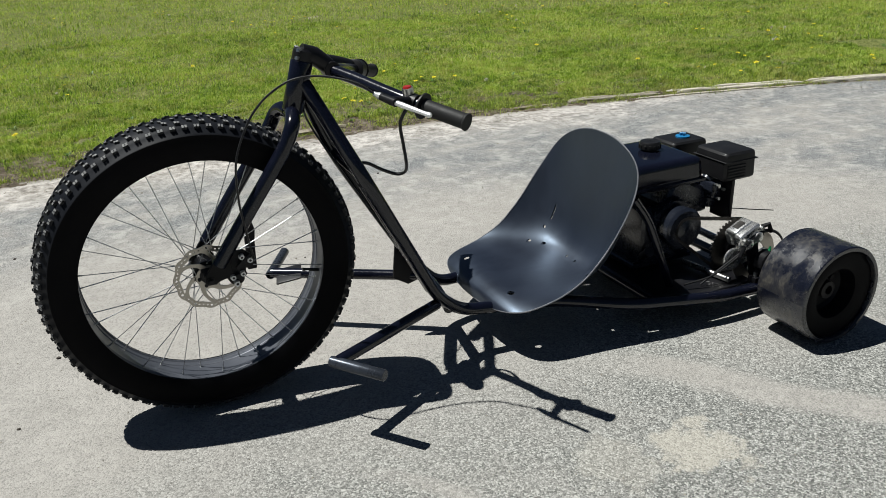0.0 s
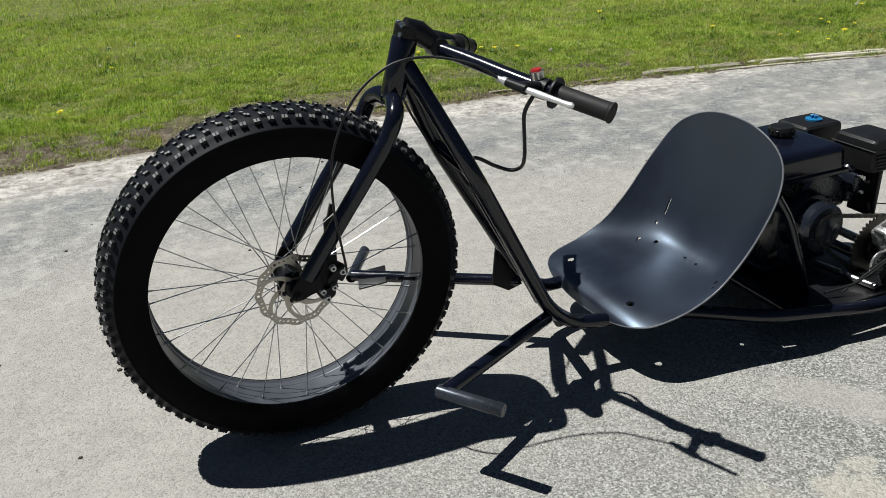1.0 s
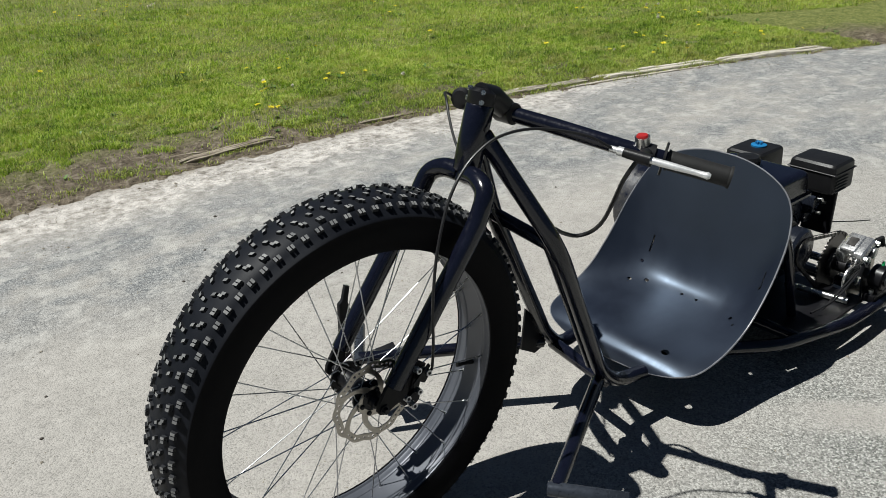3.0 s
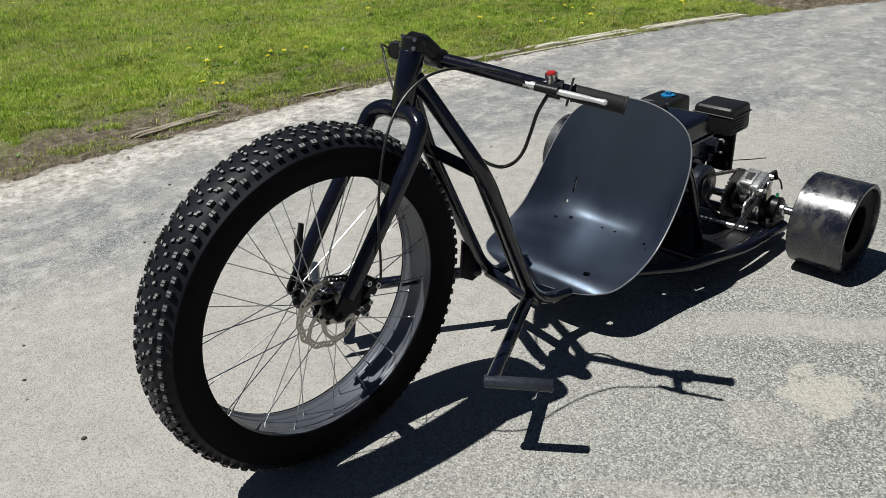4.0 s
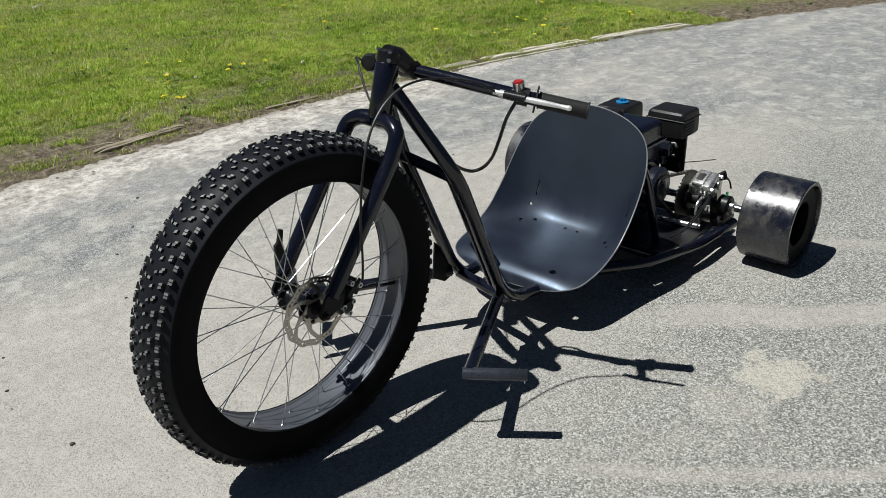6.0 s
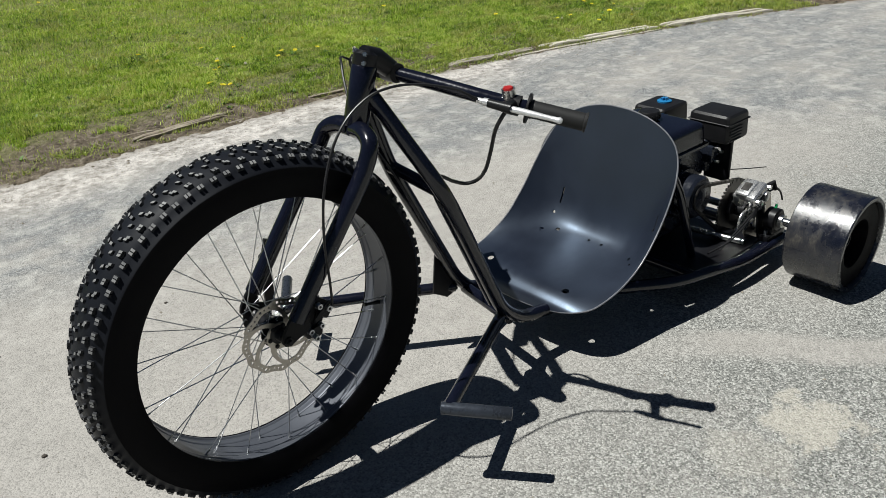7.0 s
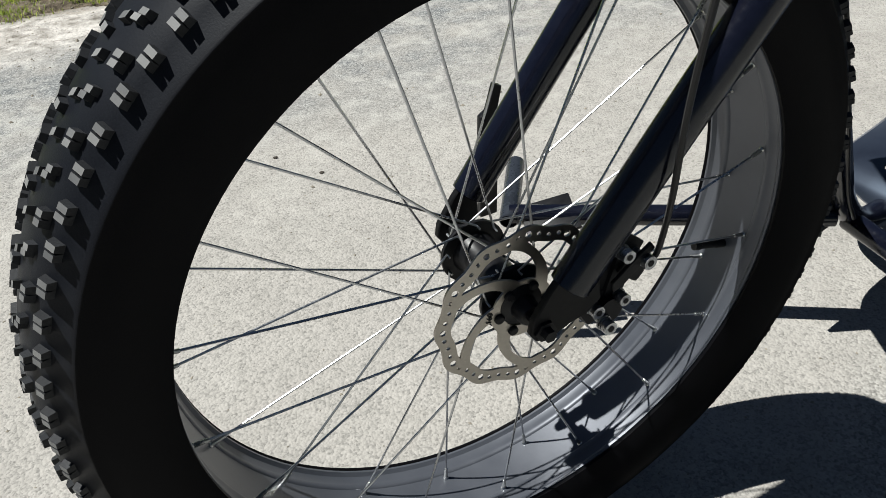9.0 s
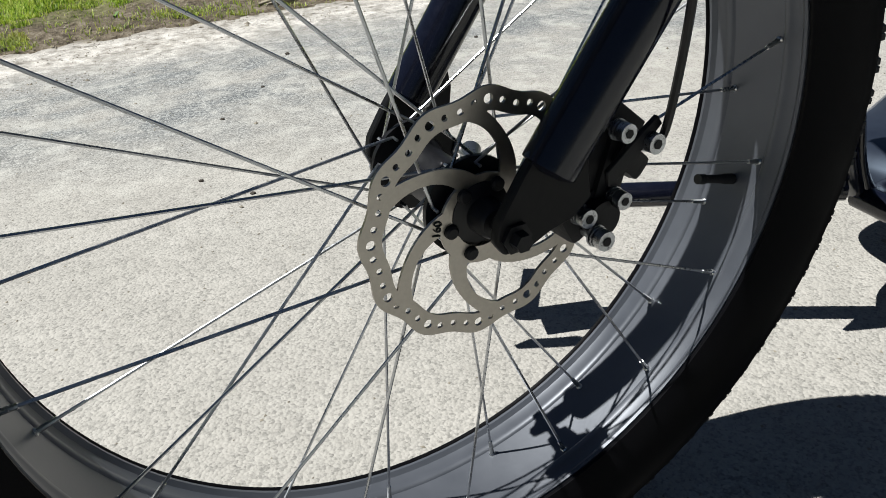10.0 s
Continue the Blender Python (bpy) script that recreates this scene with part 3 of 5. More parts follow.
def build_rotor():
    """A wavy 160 mm disc: outer band with holes and six slanted arms to the boss."""
    bm = bmesh.new()
    n = 240
    lobes = 12

    def outer(a):
        return 0.0785 + 0.0018 * math.cos(lobes * a)

    def inner(a):
        return 0.0648 + 0.0012 * math.cos(lobes * a)

    holes = []
    for k in range(lobes):
        a = 2 * math.pi * k / lobes
        holes.append((a, 0.0728, 0.0030))
        for d, r in ((0.125, 0.0722), (0.255, 0.0702), (-0.13, 0.0715)):
            holes.append((a + d, r, 0.0020))
    cols, rws = 720, 16
    grid = []
    for i in range(cols):
        a = 2 * math.pi * i / cols
        grid.append([[a, inner(a) + (outer(a) - inner(a)) * j / rws] for j in range(rws + 1)])
    gone = set()
    for a0, r0, rad in holes:
        c = Vector((r0 * math.cos(a0), r0 * math.sin(a0)))
        for i in range(cols):
            da = (grid[i][0][0] - a0 + math.pi) % (2 * math.pi) - math.pi
            if abs(da) > 0.09:
                continue
            for j in range(1, rws):
                a, r = grid[i][j]
                p = Vector((r * math.cos(a), r * math.sin(a))) - c
                if p.length < rad * 0.8:
                    gone.add((i, j))
                elif p.length < rad * 1.25:
                    q = c + p.normalized() * rad
                    grid[i][j] = [math.atan2(q.y, q.x), q.length]
    vs = [[bm.verts.new((r * math.cos(a), 0, r * math.sin(a))) for a, r in col] for col in grid]
    for i in range(cols):
        k = (i + 1) % cols
        for j in range(rws):
            if not any(c in gone for c in ((i, j), (k, j), (k, j + 1), (i, j + 1))):
                bm.faces.new((vs[i][j], vs[k][j], vs[k][j + 1], vs[i][j + 1]))
    bmesh.ops.delete(bm, geom=[v for v in bm.verts if not v.link_faces], context="VERTS")
    return thicken(bm)


def thicken(bm):
    bmesh.ops.recalc_face_normals(bm, faces=bm.faces)
    for f in bm.faces:
        if f.normal.y > 0:
            f.normal_flip()
    made = bmesh.ops.extrude_face_region(bm, geom=list(bm.faces))
    bmesh.ops.translate(bm, vec=(0, 0.0019, 0), verts=[v for v in made["geom"] if isinstance(v, bmesh.types.BMVert)])
    bmesh.ops.recalc_face_normals(bm, faces=bm.faces)
    return bm


def build_arm(k):
    bm = bmesh.new()
    a0 = 2 * math.pi * k / 6
    line = []
    for s in range(15):
        t = s / 14
        r = 0.022 + (0.0685 - 0.022) * t
        a = a0 - 0.15 + 0.85 * t ** 1.1
        w = 0.0048 * (1 - t) ** 2 + 0.0029 + 0.0030 * t ** 5
        line.append((a, r, w))
    left, right = [], []
    for s, (a, r, w) in enumerate(line):
        p = Vector((r * math.cos(a), r * math.sin(a)))
        b, c = line[max(0, s - 1)], line[min(14, s + 1)]
        d = (Vector((c[1] * math.cos(c[0]), c[1] * math.sin(c[0]))) - Vector((b[1] * math.cos(b[0]), b[1] * math.sin(b[0])))).normalized()
        nrm = Vector((-d.y, d.x))
        left.append(bm.verts.new((p.x + nrm.x * w, 0.00002, p.y + nrm.y * w)))
        right.append(bm.verts.new((p.x - nrm.x * w, 0.00002, p.y - nrm.y * w)))
    for s in range(14):
        bm.faces.new((left[s], right[s], right[s + 1], left[s + 1]))
    return thicken(bm)


def build_boss():
    bm = bmesh.new()
    ring = [[bm.verts.new((r * math.cos(2 * math.pi * i / 60), 0.00004, r * math.sin(2 * math.pi * i / 60))) for i in range(60)] for r in (0.018, 0.029)]
    for i in range(60):
        k = (i + 1) % 60
        bm.faces.new((ring[0][i], ring[0][k], ring[1][k], ring[1][i]))
    return thicken(bm)


rotor = part("brake_rotor", build_rotor(), ROTOR_STEEL, wheel, "wavy drilled steel disc stamped 160", 20)
rotor.matrix_local = pose(0.0015, -0.0470, -0.0045, 0, 3, 0)
rotor.scale = (0.985, 1, 0.985)
for bm in [build_boss()] + [build_arm(k) for k in range(6)]:
    o = part("rotor_arm", bm, ROTOR_STEEL, wheel, "", 20)
    o.matrix_local = pose(0.0015, -0.0470, -0.0045, 0, 3, 0)
    o.scale = (0.985, 1, 0.985)
for k in range(6):
    a = radians(60 * k + 6)
    b = lathe([(-0.0035, 0.0), (-0.0035, 0.003), (-0.0025, 0.0042), (0.0, 0.0045), (0.0, 0.0)], seg=12)
    bolt = part("rotor_bolt", b, DARK_METAL, wheel)
    bolt.location = (0.0015 + 0.022 * math.cos(a), -0.0470, -0.0045 + 0.022 * math.sin(a))
# the stamped size
txt = bpy.data.curves.new("stamp", "FONT")
txt.body, txt.size, txt.extrude = "160", 0.0074, 0.0003
txt.align_x, txt.align_y = "CENTER", "CENTER"
tmp = new("stamp", txt)
stamp_me = bpy.data.meshes.new_from_object(tmp.evaluated_get(bpy.context.evaluated_depsgraph_get()))
bpy.data.objects.remove(tmp)
stamp_me.materials.append(DARK_METAL)
stamp = new("stamped_number", stamp_me)
stamp.parent = wheel
stamp.matrix_local = pose(-0.0292, -0.0476, -0.0030, 90, 0, 0) @ pose(0, 0, 0, 0, 0, 80)

# ---- fork, head tube, stem ----
AX = Vector((0.304, 0, 1)).normalized()          # steering axis
CROWN = Vector((0.243, MIDDLE, 0.742))


def on_axis(z):
    return CROWN + AX * ((z - CROWN.z) / AX.z)


fork = part("fork", tube([on_axis(0.732), on_axis(0.765)], 0.021, 20), BLACK_PAINT, trike, "gloss black unicrown bicycle fork")
for s in (-1, 1):
    leg = [(0.238, s * 0.008, 0.746), (0.231, s * 0.046, 0.747), (0.220, s * 0.0770, 0.730), (0.199, s * 0.0845, 0.690), (0.168, s * 0.0855, 0.643), (0.0915, s * 0.0855, 0.537), (0.020, s * 0.085, 0.436), (0.006, s * 0.085, 0.416)]
    path = smooth_path([(x, y + HUB.y + (MIDDLE - HUB.y) * (z - HUB.z) / (CROWN.z - HUB.z), z) for x, y, z in leg], 10)
    radii = [0.0185 - 0.0012 * (i / (len(path) - 1)) for i in range(len(path))]
    radii[-2:] = [0.0150, 0.0085]
    part("fork_leg", sweep(bmesh.new(), path, radii, 18), BLACK_PAINT, fork)
    ear = 0.86 if s < 0 else 0.5
    shape = [(0.022, 0.056), (0.042, 0.054), (0.060 * ear, 0.034), (0.064 * ear, 0.008), (0.048 * ear, -0.003), (0.024, -0.007), (0.008, -0.014), (-0.009, -0.013), (-0.015, -0.004), (-0.012, 0.010), (0.004, 0.034)]
    drop = plate([(x, z + HUB.z) for x, z in shape], 0.008, 0.0012)
    d = part("dropout", drop, DROP_BLACK, fork, "dull black dropout plate")
    d.location = (HUB.x, s * 0.0845 + HUB.y, 0.0)

part("head_tube", tube([on_axis(0.748), on_axis(0.752), on_axis(0.862), on_axis(0.865)], [0.0245, 0.0265, 0.0265, 0.0250], 24), BLACK_PAINT, trike, "gloss black head tube")
stem_body = bmesh.new()
sweep(stem_body, [on_axis(0.8655), on_axis(0.868), on_axis(0.887), on_axis(0.893)], [0.0245, 0.0255, 0.0255, 0.0190], 20)
sweep(stem_body, [(0.280, MIDDLE, 0.882), (0.310, MIDDLE, 0.873), (0.344, MIDDLE, 0.845)], [0.0235, 0.0225, 0.0200], 16)
stem = part("stem", stem_body, SATIN_BLACK, trike, "black clamp stem turned to face the seat")
part("clamp", lathe([(-0.021, 0.0185), (-0.019, 0.0205), (0.019, 0.0205), (0.021, 0.0185)], seg=24, at=(0.348, MIDDLE, 0.838)), SATIN_BLACK, stem)
for z in (0.871, 0.888):
    for s in (-1, 1):
        p = on_axis(z) + Vector((-0.011 + 0.004 * s, s * 0.019, 0.004))
        part("stem_bolt", tube([p, p + Vector((-0.007, s * 0.006, 0.002))], 0.0045, 10), STEEL, stem, "steel socket bolt")

# ---- handlebar ----
BAR = [(0.348, 0, 0.837), (0.3585, -0.025, 0.8325), (0.388, -0.085, 0.820), (0.450, -0.220, 0.791), (0.534, -0.357, 0.757)]
bar_path = smooth_path([(x - 0.115 * y, MIDDLE - 0.94 * y, z) for x, y, z in reversed(BAR[1:])] + [(x, y + MIDDLE, z) for x, y, z in BAR], 8)
bar = part("handlebar", sweep(bmesh.new(), bar_path, 0.0150, 18), BLACK_PAINT, trike, "black swept-back handlebar")
A, B = Vector(BAR[3]), Vector(BAR[4])
W = (B - A).normalized()
for s in (1, -1):
    def mir(v):
        # the bar is steered a little, so its far half lies further back
        return Vector((v.x, v.y + MIDDLE, v.z)) if s > 0 else Vector((v.x - 0.115 * v.y, MIDDLE - 0.94 * v.y, v.z))
    g0, g1 = A + W * 0.055, B + W * 0.003
    steps = 40
    path = [mir(g0 + (g1 - g0) * (k / steps)) for k in range(steps + 1)]
    radii = [0.0176 + (0.0006 if k % 2 else 0.0) for k in range(steps + 1)]
    radii[0] = radii[1] = 0.0192
    radii[-1] = radii[-2] = 0.0200
    part("grip", sweep(bmesh.new(), path, radii, 20), GRIP_RUBBER, bar, "ribbed black rubber grip")
    # perch with its flange
    fl = A + W * 0.048
    part("grip_flange", tube([mir(fl), mir(fl + W * 0.004)], 0.030, 24), BLACK_PLASTIC, bar)
    pr = A + W * 0.020
    out = Vector((-0.55, -0.3, -0.1)).normalized()
    body = bmesh.new()
    if s < 0:
        # twist throttle housing, no lever on this side
        sweep(body, [mir(pr - W * 0.014), mir(pr - W * 0.011), mir(pr + W * 0.022), mir(pr + W * 0.026)], [0.022, 0.0275, 0.0275, 0.023], 20)
        sweep(body, [(0.385, 0.146, 0.824), (0.390, 0.148, 0.823), (0.432, 0.170, 0.808), (0.470, 0.195, 0.795)], [0.016, 0.022, 0.024, 0.022], 18)
        part("throttle_housing", body, BLACK_PLASTIC, bar, "round black twist throttle housing")
        continue
    sweep(body, [mir(pr - W * 0.013), mir(pr + W * 0.013)], 0.0205, 18)
    root, tip = Vector((0.400, -0.288, 0.803)), Vector((0.439, -0.368, 0.788))
    end = Vector((0.384, -0.244, 0.810))
    sweep(body, [mir(pr), mir(root + (end - root) * 0.35)], [0.013, 0.010], 12)
    sweep(body, [mir(end), mir(root)], [0.0085, 0.0100], 12)
    part("lever_perch", body, BLACK_PLASTIC, bar)
    lw = (tip - root).normalized()
    lp = [mir(root - lw * 0.012), mir(root)] + [mir(root.lerp(tip, k / 6)) for k in range(1, 7)] + [mir(tip + lw * 0.004), mir(tip + lw * 0.009)]
    lr = [0.0045, 0.0060, 0.0066, 0.0064, 0.0060, 0.0055, 0.0050, 0.0058, 0.0068, 0.0040]
    part("brake_lever", sweep(bmesh.new(), lp, lr, 12, flat=0.8), LEVER_ALLOY, bar, "polished alloy brake lever with a ball end")
    aw = (end - root).normalized()
    part("barrel_adjuster", tube([mir(end), mir(end + aw * 0.010), mir(end + aw * 0.011), mir(end + aw * 0.024)], [0.0082, 0.0082, 0.0060, 0.0055], 12), LEVER_ALLOY, bar)
sw = A + W * 0.012 + Vector((0, MIDDLE, 0))
switch = part("kill_switch", tube([sw + Vector((0, 0, 0.010)), sw + Vector((-0.004, 0, 0.031))], 0.0135, 18), STEEL, bar, "alloy kill switch with a red button")
part("button", tube([sw + Vector((-0.004, 0, 0.031)), sw + Vector((-0.0044, 0, 0.0345))], [0.0108, 0.0092], 18), RED_PLASTIC, switch, "red push button")

# ---- cables ----
part("brake_cable", sweep(bmesh.new(), smooth_path([(0.372, -0.257, 0.817), (0.340, -0.224, 0.839), (0.284, -0.169, 0.850), (0.227, -0.143, 0.845), (0.183, -0.133, 0.825), (0.141, -0.133, 0.793), (0.105, -0.139, 0.747), (0.073, -0.150, 0.677), (0.069, -0.140, 0.581), (0.079, -0.125, 0.495), (0.089, -0.107, 0.432), (0.0915, -0.096, 0.411)], 10), 0.0027, 8), CABLE_BLACK, trike, "black brake cable")
low = A + W * 0.004 + Vector((0.0, MIDDLE, -0.016))
part("switch_wire", sweep(bmesh.new(), smooth_path([low, (0.440, -0.236, 0.735), (0.458, -0.202, 0.676), (0.478, -0.165, 0.620), (0.490, -0.127, 0.582), (0.476, -0.103, 0.570), (0.440, -0.100, 0.586), (0.401, -0.108, 0.611), (0.372, -0.118, 0.622), (0.350, -0.112, 0.632)], 10), 0.0042, 8), CABLE_BLACK, trike, "black switch wire")
part("throttle_cable", sweep(bmesh.new(), smooth_path([(0.455, 0.200, 0.795), (0.400, 0.178, 0.818), (0.350, 0.150, 0.842), (0.328, 0.120, 0.836), (0.312, 0.095, 0.812), (0.298, 0.065, 0.780), (0.286, 0.025, 0.740), (0.292, -0.005, 0.700), (0.338, -0.026, 0.608), (0.450, 0.008, 0.420), (0.555, 0.050, 0.255), (0.600, 0.06, 0.19)], 10), 0.0028, 8), CABLE_BLACK, trike, "black throttle cable")

# ---- frame tubes ----
TUBE = 0.0175
for pts in ([(0.276, -0.042, 0.812), (0.370, -0.150, 0.592), (0.568, -0.116, 0.205), (0.645, -0.108, 0.140), (0.93, -0.140, 0.116), (1.13, -0.262, 0.105), (1.40, -0.306, 0.082), (1.655, -0.310, 0.070)],
            [(0.276, -0.018, 0.800), (0.345, 0.004, 0.625), (0.600, 0.086, 0.205), (0.665, 0.095, 0.140), (0.93, 0.140, 0.116), (1.13, 0.262, 0.105), (1.40, 0.306, 0.082), (1.655, 0.310, 0.070)]):
    part("frame_tube", tube(pts, TUBE, 18, 0.06, 8), BLACK_PAINT, trike, "gloss black bent frame tube")
part("cross_brace", tube([(0.345, 0.004, 0.625), (0.375, -0.120, 0.590), (0.372, -0.135, 0.572), (0.548, -0.100, 0.225)], [0.0145] * 2 + [0.0125] + [0.0085], 14), BLACK_PAINT, trike)
for s in (1,):
    g = plate([(0.530, 0.300), (0.585, 0.225), (0.605, 0.170), (0.565, 0.160), (0.518, 0.190)], 0.006, 0.0008)
    gp = part("gusset", g, SATIN_BLACK, trike)
    gp.location = (-0.015 + 0.015 * s, s * 0.088 - 0.016 * (s < 0), 0)
part("seat_crossbar", tube([(0.605, -0.110, 0.158), (0.635, 0.090, 0.160)], 0.016, 14), BLACK_PAINT, trike)
part("rear_crossbar", tube([(1.655, -0.310, 0.070), (1.655, 0.310, 0.070)], 0.016, 14), BLACK_PAINT, trike)
part("mid_crossbar", tube([(1.20, -0.268, 0.100), (1.20, 0.268, 0.100)], 0.016, 14), BLACK_PAINT, trike)
for s, pin, pout in ((-1, Vector((0.214, -0.306, 0.200)), Vector((0.297, -0.410, 0.196))), (1, Vector((0.218, 0.345, 0.172)), Vector((0.288, 0.440, 0.194)))):
    root = Vector((0.580 + 0.015 * s, s * 0.1 - 0.014, 0.182))
    arm = part("footrest_arm", tube([root, pin], 0.0155, 16), BLACK_PAINT, trike, "black footrest arm with a steel peg")
    w = (pout - pin).normalized()
    bm = sweep(bmesh.new(), [pin - w * 0.016, pin - w * 0.014, pout - w * 0.001, pout], [0.0125, 0.0142, 0.0142, 0.0135], 18, caps=False)
    sweep(bm, [pout, pout - w * 0.03], [0.0135, 0.0115], 18)
    part("footpeg", bm, PEG_STEEL, arm, "worn steel tube peg, tinted blue with reflected sky")

# foot lever on the far footrest: a slotted bar with a hooked end, and a plate added for its shadow on the paving
lever = part("foot_lever", plate([(0.190, 0.180), (0.216, 0.180), (0.219, 0.262), (0.224, 0.300), (0.218, 0.330), (0.226, 0.366), (0.215, 0.371), (0.204, 0.336), (0.194, 0.330), (0.191, 0.268)], 0.010, 0.001), SATIN_BLACK, trike, "hooked flat black foot lever")
lever.location = (-0.048, 0.300, 0.040)
part("tread_plate", box((0.078, 0.070, 0.006), (0.310, 0.004, 0.134), 0.002, 2, Euler((radians(14), radians(-12), radians(-20))).to_matrix()), SATIN_BLACK, lever, "flat black plate added for its shadow")

# ---- caliper ----
# seated on the near fork leg
cal = bmesh.new()
box((0.046, 0.034, 0.026), (0.058, -0.062, 0.371), 0.006, 2, Euler((0, radians(-30), 0)).to_matrix(), cal)
box((0.022, 0.030, 0.058), (0.072, -0.066, 0.392), 0.006, 2, Euler((0, radians(18), 0)).to_matrix(), cal)
box((0.030, 0.020, 0.018), (0.084, -0.074, 0.400), 0.005, 2, Euler((0, radians(40), 0)).to_matrix(), cal)
sweep(cal, [(0.060, -0.078, 0.368), (0.060, -0.088, 0.368)], 0.0125, 18)
caliper = part("brake_caliper", cal, DARK_METAL, trike, "black mechanical disc brake caliper")
caliper.location = (-0.0085, -0.010, 0.0055)
part("caliper_mount", plate([(0.024, 0.425), (0.050, 0.436), (0.078, 0.438), (0.100, 0.420), (0.092, 0.408), (0.074, 0.405), (0.062, 0.372), (0.050, 0.352), (0.040, 0.365), (0.040, 0.40)], 0.006, 0.0008), DARK_METAL, caliper).location = (0, -0.0735, 0)
part("actuator_arm", plate([(0.058, 0.392), (0.070, 0.398), (0.098, 0.424), (0.094, 0.430), (0.082, 0.422), (0.056, 0.402)], 0.004, 0.0006), DARK_METAL, caliper).location = (0, -0.0905, 0)
for x, z, y0, y1, r in ((0.090, 0.414, -0.072, -0.098, 0.0066), (0.072, 0.423, -0.074, -0.092, 0.0062), (0.052, 0.360, -0.076, -0.100, 0.0066), (0.046, 0.373, -0.074, -0.090, 0.0063), (0.0695, 0.3805, -0.080, -0.095, 0.0058)):
    b = bmesh.new()
    sweep(b, [(x, y0, z), (x, y1, z)], r * 0.62, 12)
    sweep(b, [(x, y1 + 0.006, z), (x, y1, z), (x, y1 + 0.0002, z), (x, y1 + 0.003, z)], [r, r, r * 0.5, r * 0.5], 12)
    sweep(b, [(x, y1 + 0.011, z), (x, y1 + 0.0095, z)], r * 1.15, 12)
    sweep(b, [(x, y1 + 0.0085, z), (x, y1 + 0.007, z)], r * 1.05, 12)
    bolt = part("caliper_bolt", b, BOLT_STEEL, caliper, "bright socket-head bolt")
    # dark disc in place of the shaded hex recess
    part("socket", tube([(x, y1 - 0.0002, z), (x, y1 - 0.0006, z)], r * 0.5, 6), DARK_METAL, caliper)

# ---- seat ----
SEAT_W = 0.246
MID = smooth_path([(0.722, 0, 0.128), (0.738, 0, 0.160), (0.785, 0, 0.176), (0.90, 0, 0.170), (1.01, 0, 0.160), (1.075, 0, 0.166), (1.112, 0, 0.198), (1.135, 0, 0.262), (1.152, 0, 0.360), (1.168, 0, 0.470), (1.176, 0, 0.556)], 12)
EDGE = smooth_path([(0.745, 0, 0.118), (0.760, 0, 0.140), (0.80, 0, 0.158), (0.885, 0, 0.182), (0.955, 0, 0.215), (1.005, 0, 0.258), (1.045, 0, 0.305), (1.080, 0, 0.358), (1.118, 0, 0.425), (1.152, 0, 0.500), (1.172, 0, 0.560)], 12)


def along(path, s):
    f = max(0.0, min(1.0, s)) * (len(path) - 1)
    i = min(int(f), len(path) - 2)
    return path[i].lerp(path[i + 1], f - i)


def seat_point(s, y):
    k = min(1.0, abs(y) / SEAT_W) ** 3.0
    p = along(MID, s).lerp(along(EDGE, s), k)
    return Vector((p.x, y, p.z))


def seat_width(s):
    q = abs(2 * s - 1)
    return SEAT_W * (1 - 0.05 * (s > 0.5) * (s - 0.5)) * max(1e-4, 1 - q ** (4.8 if s < 0.5 else 4.8)) ** (1 / 2.2)


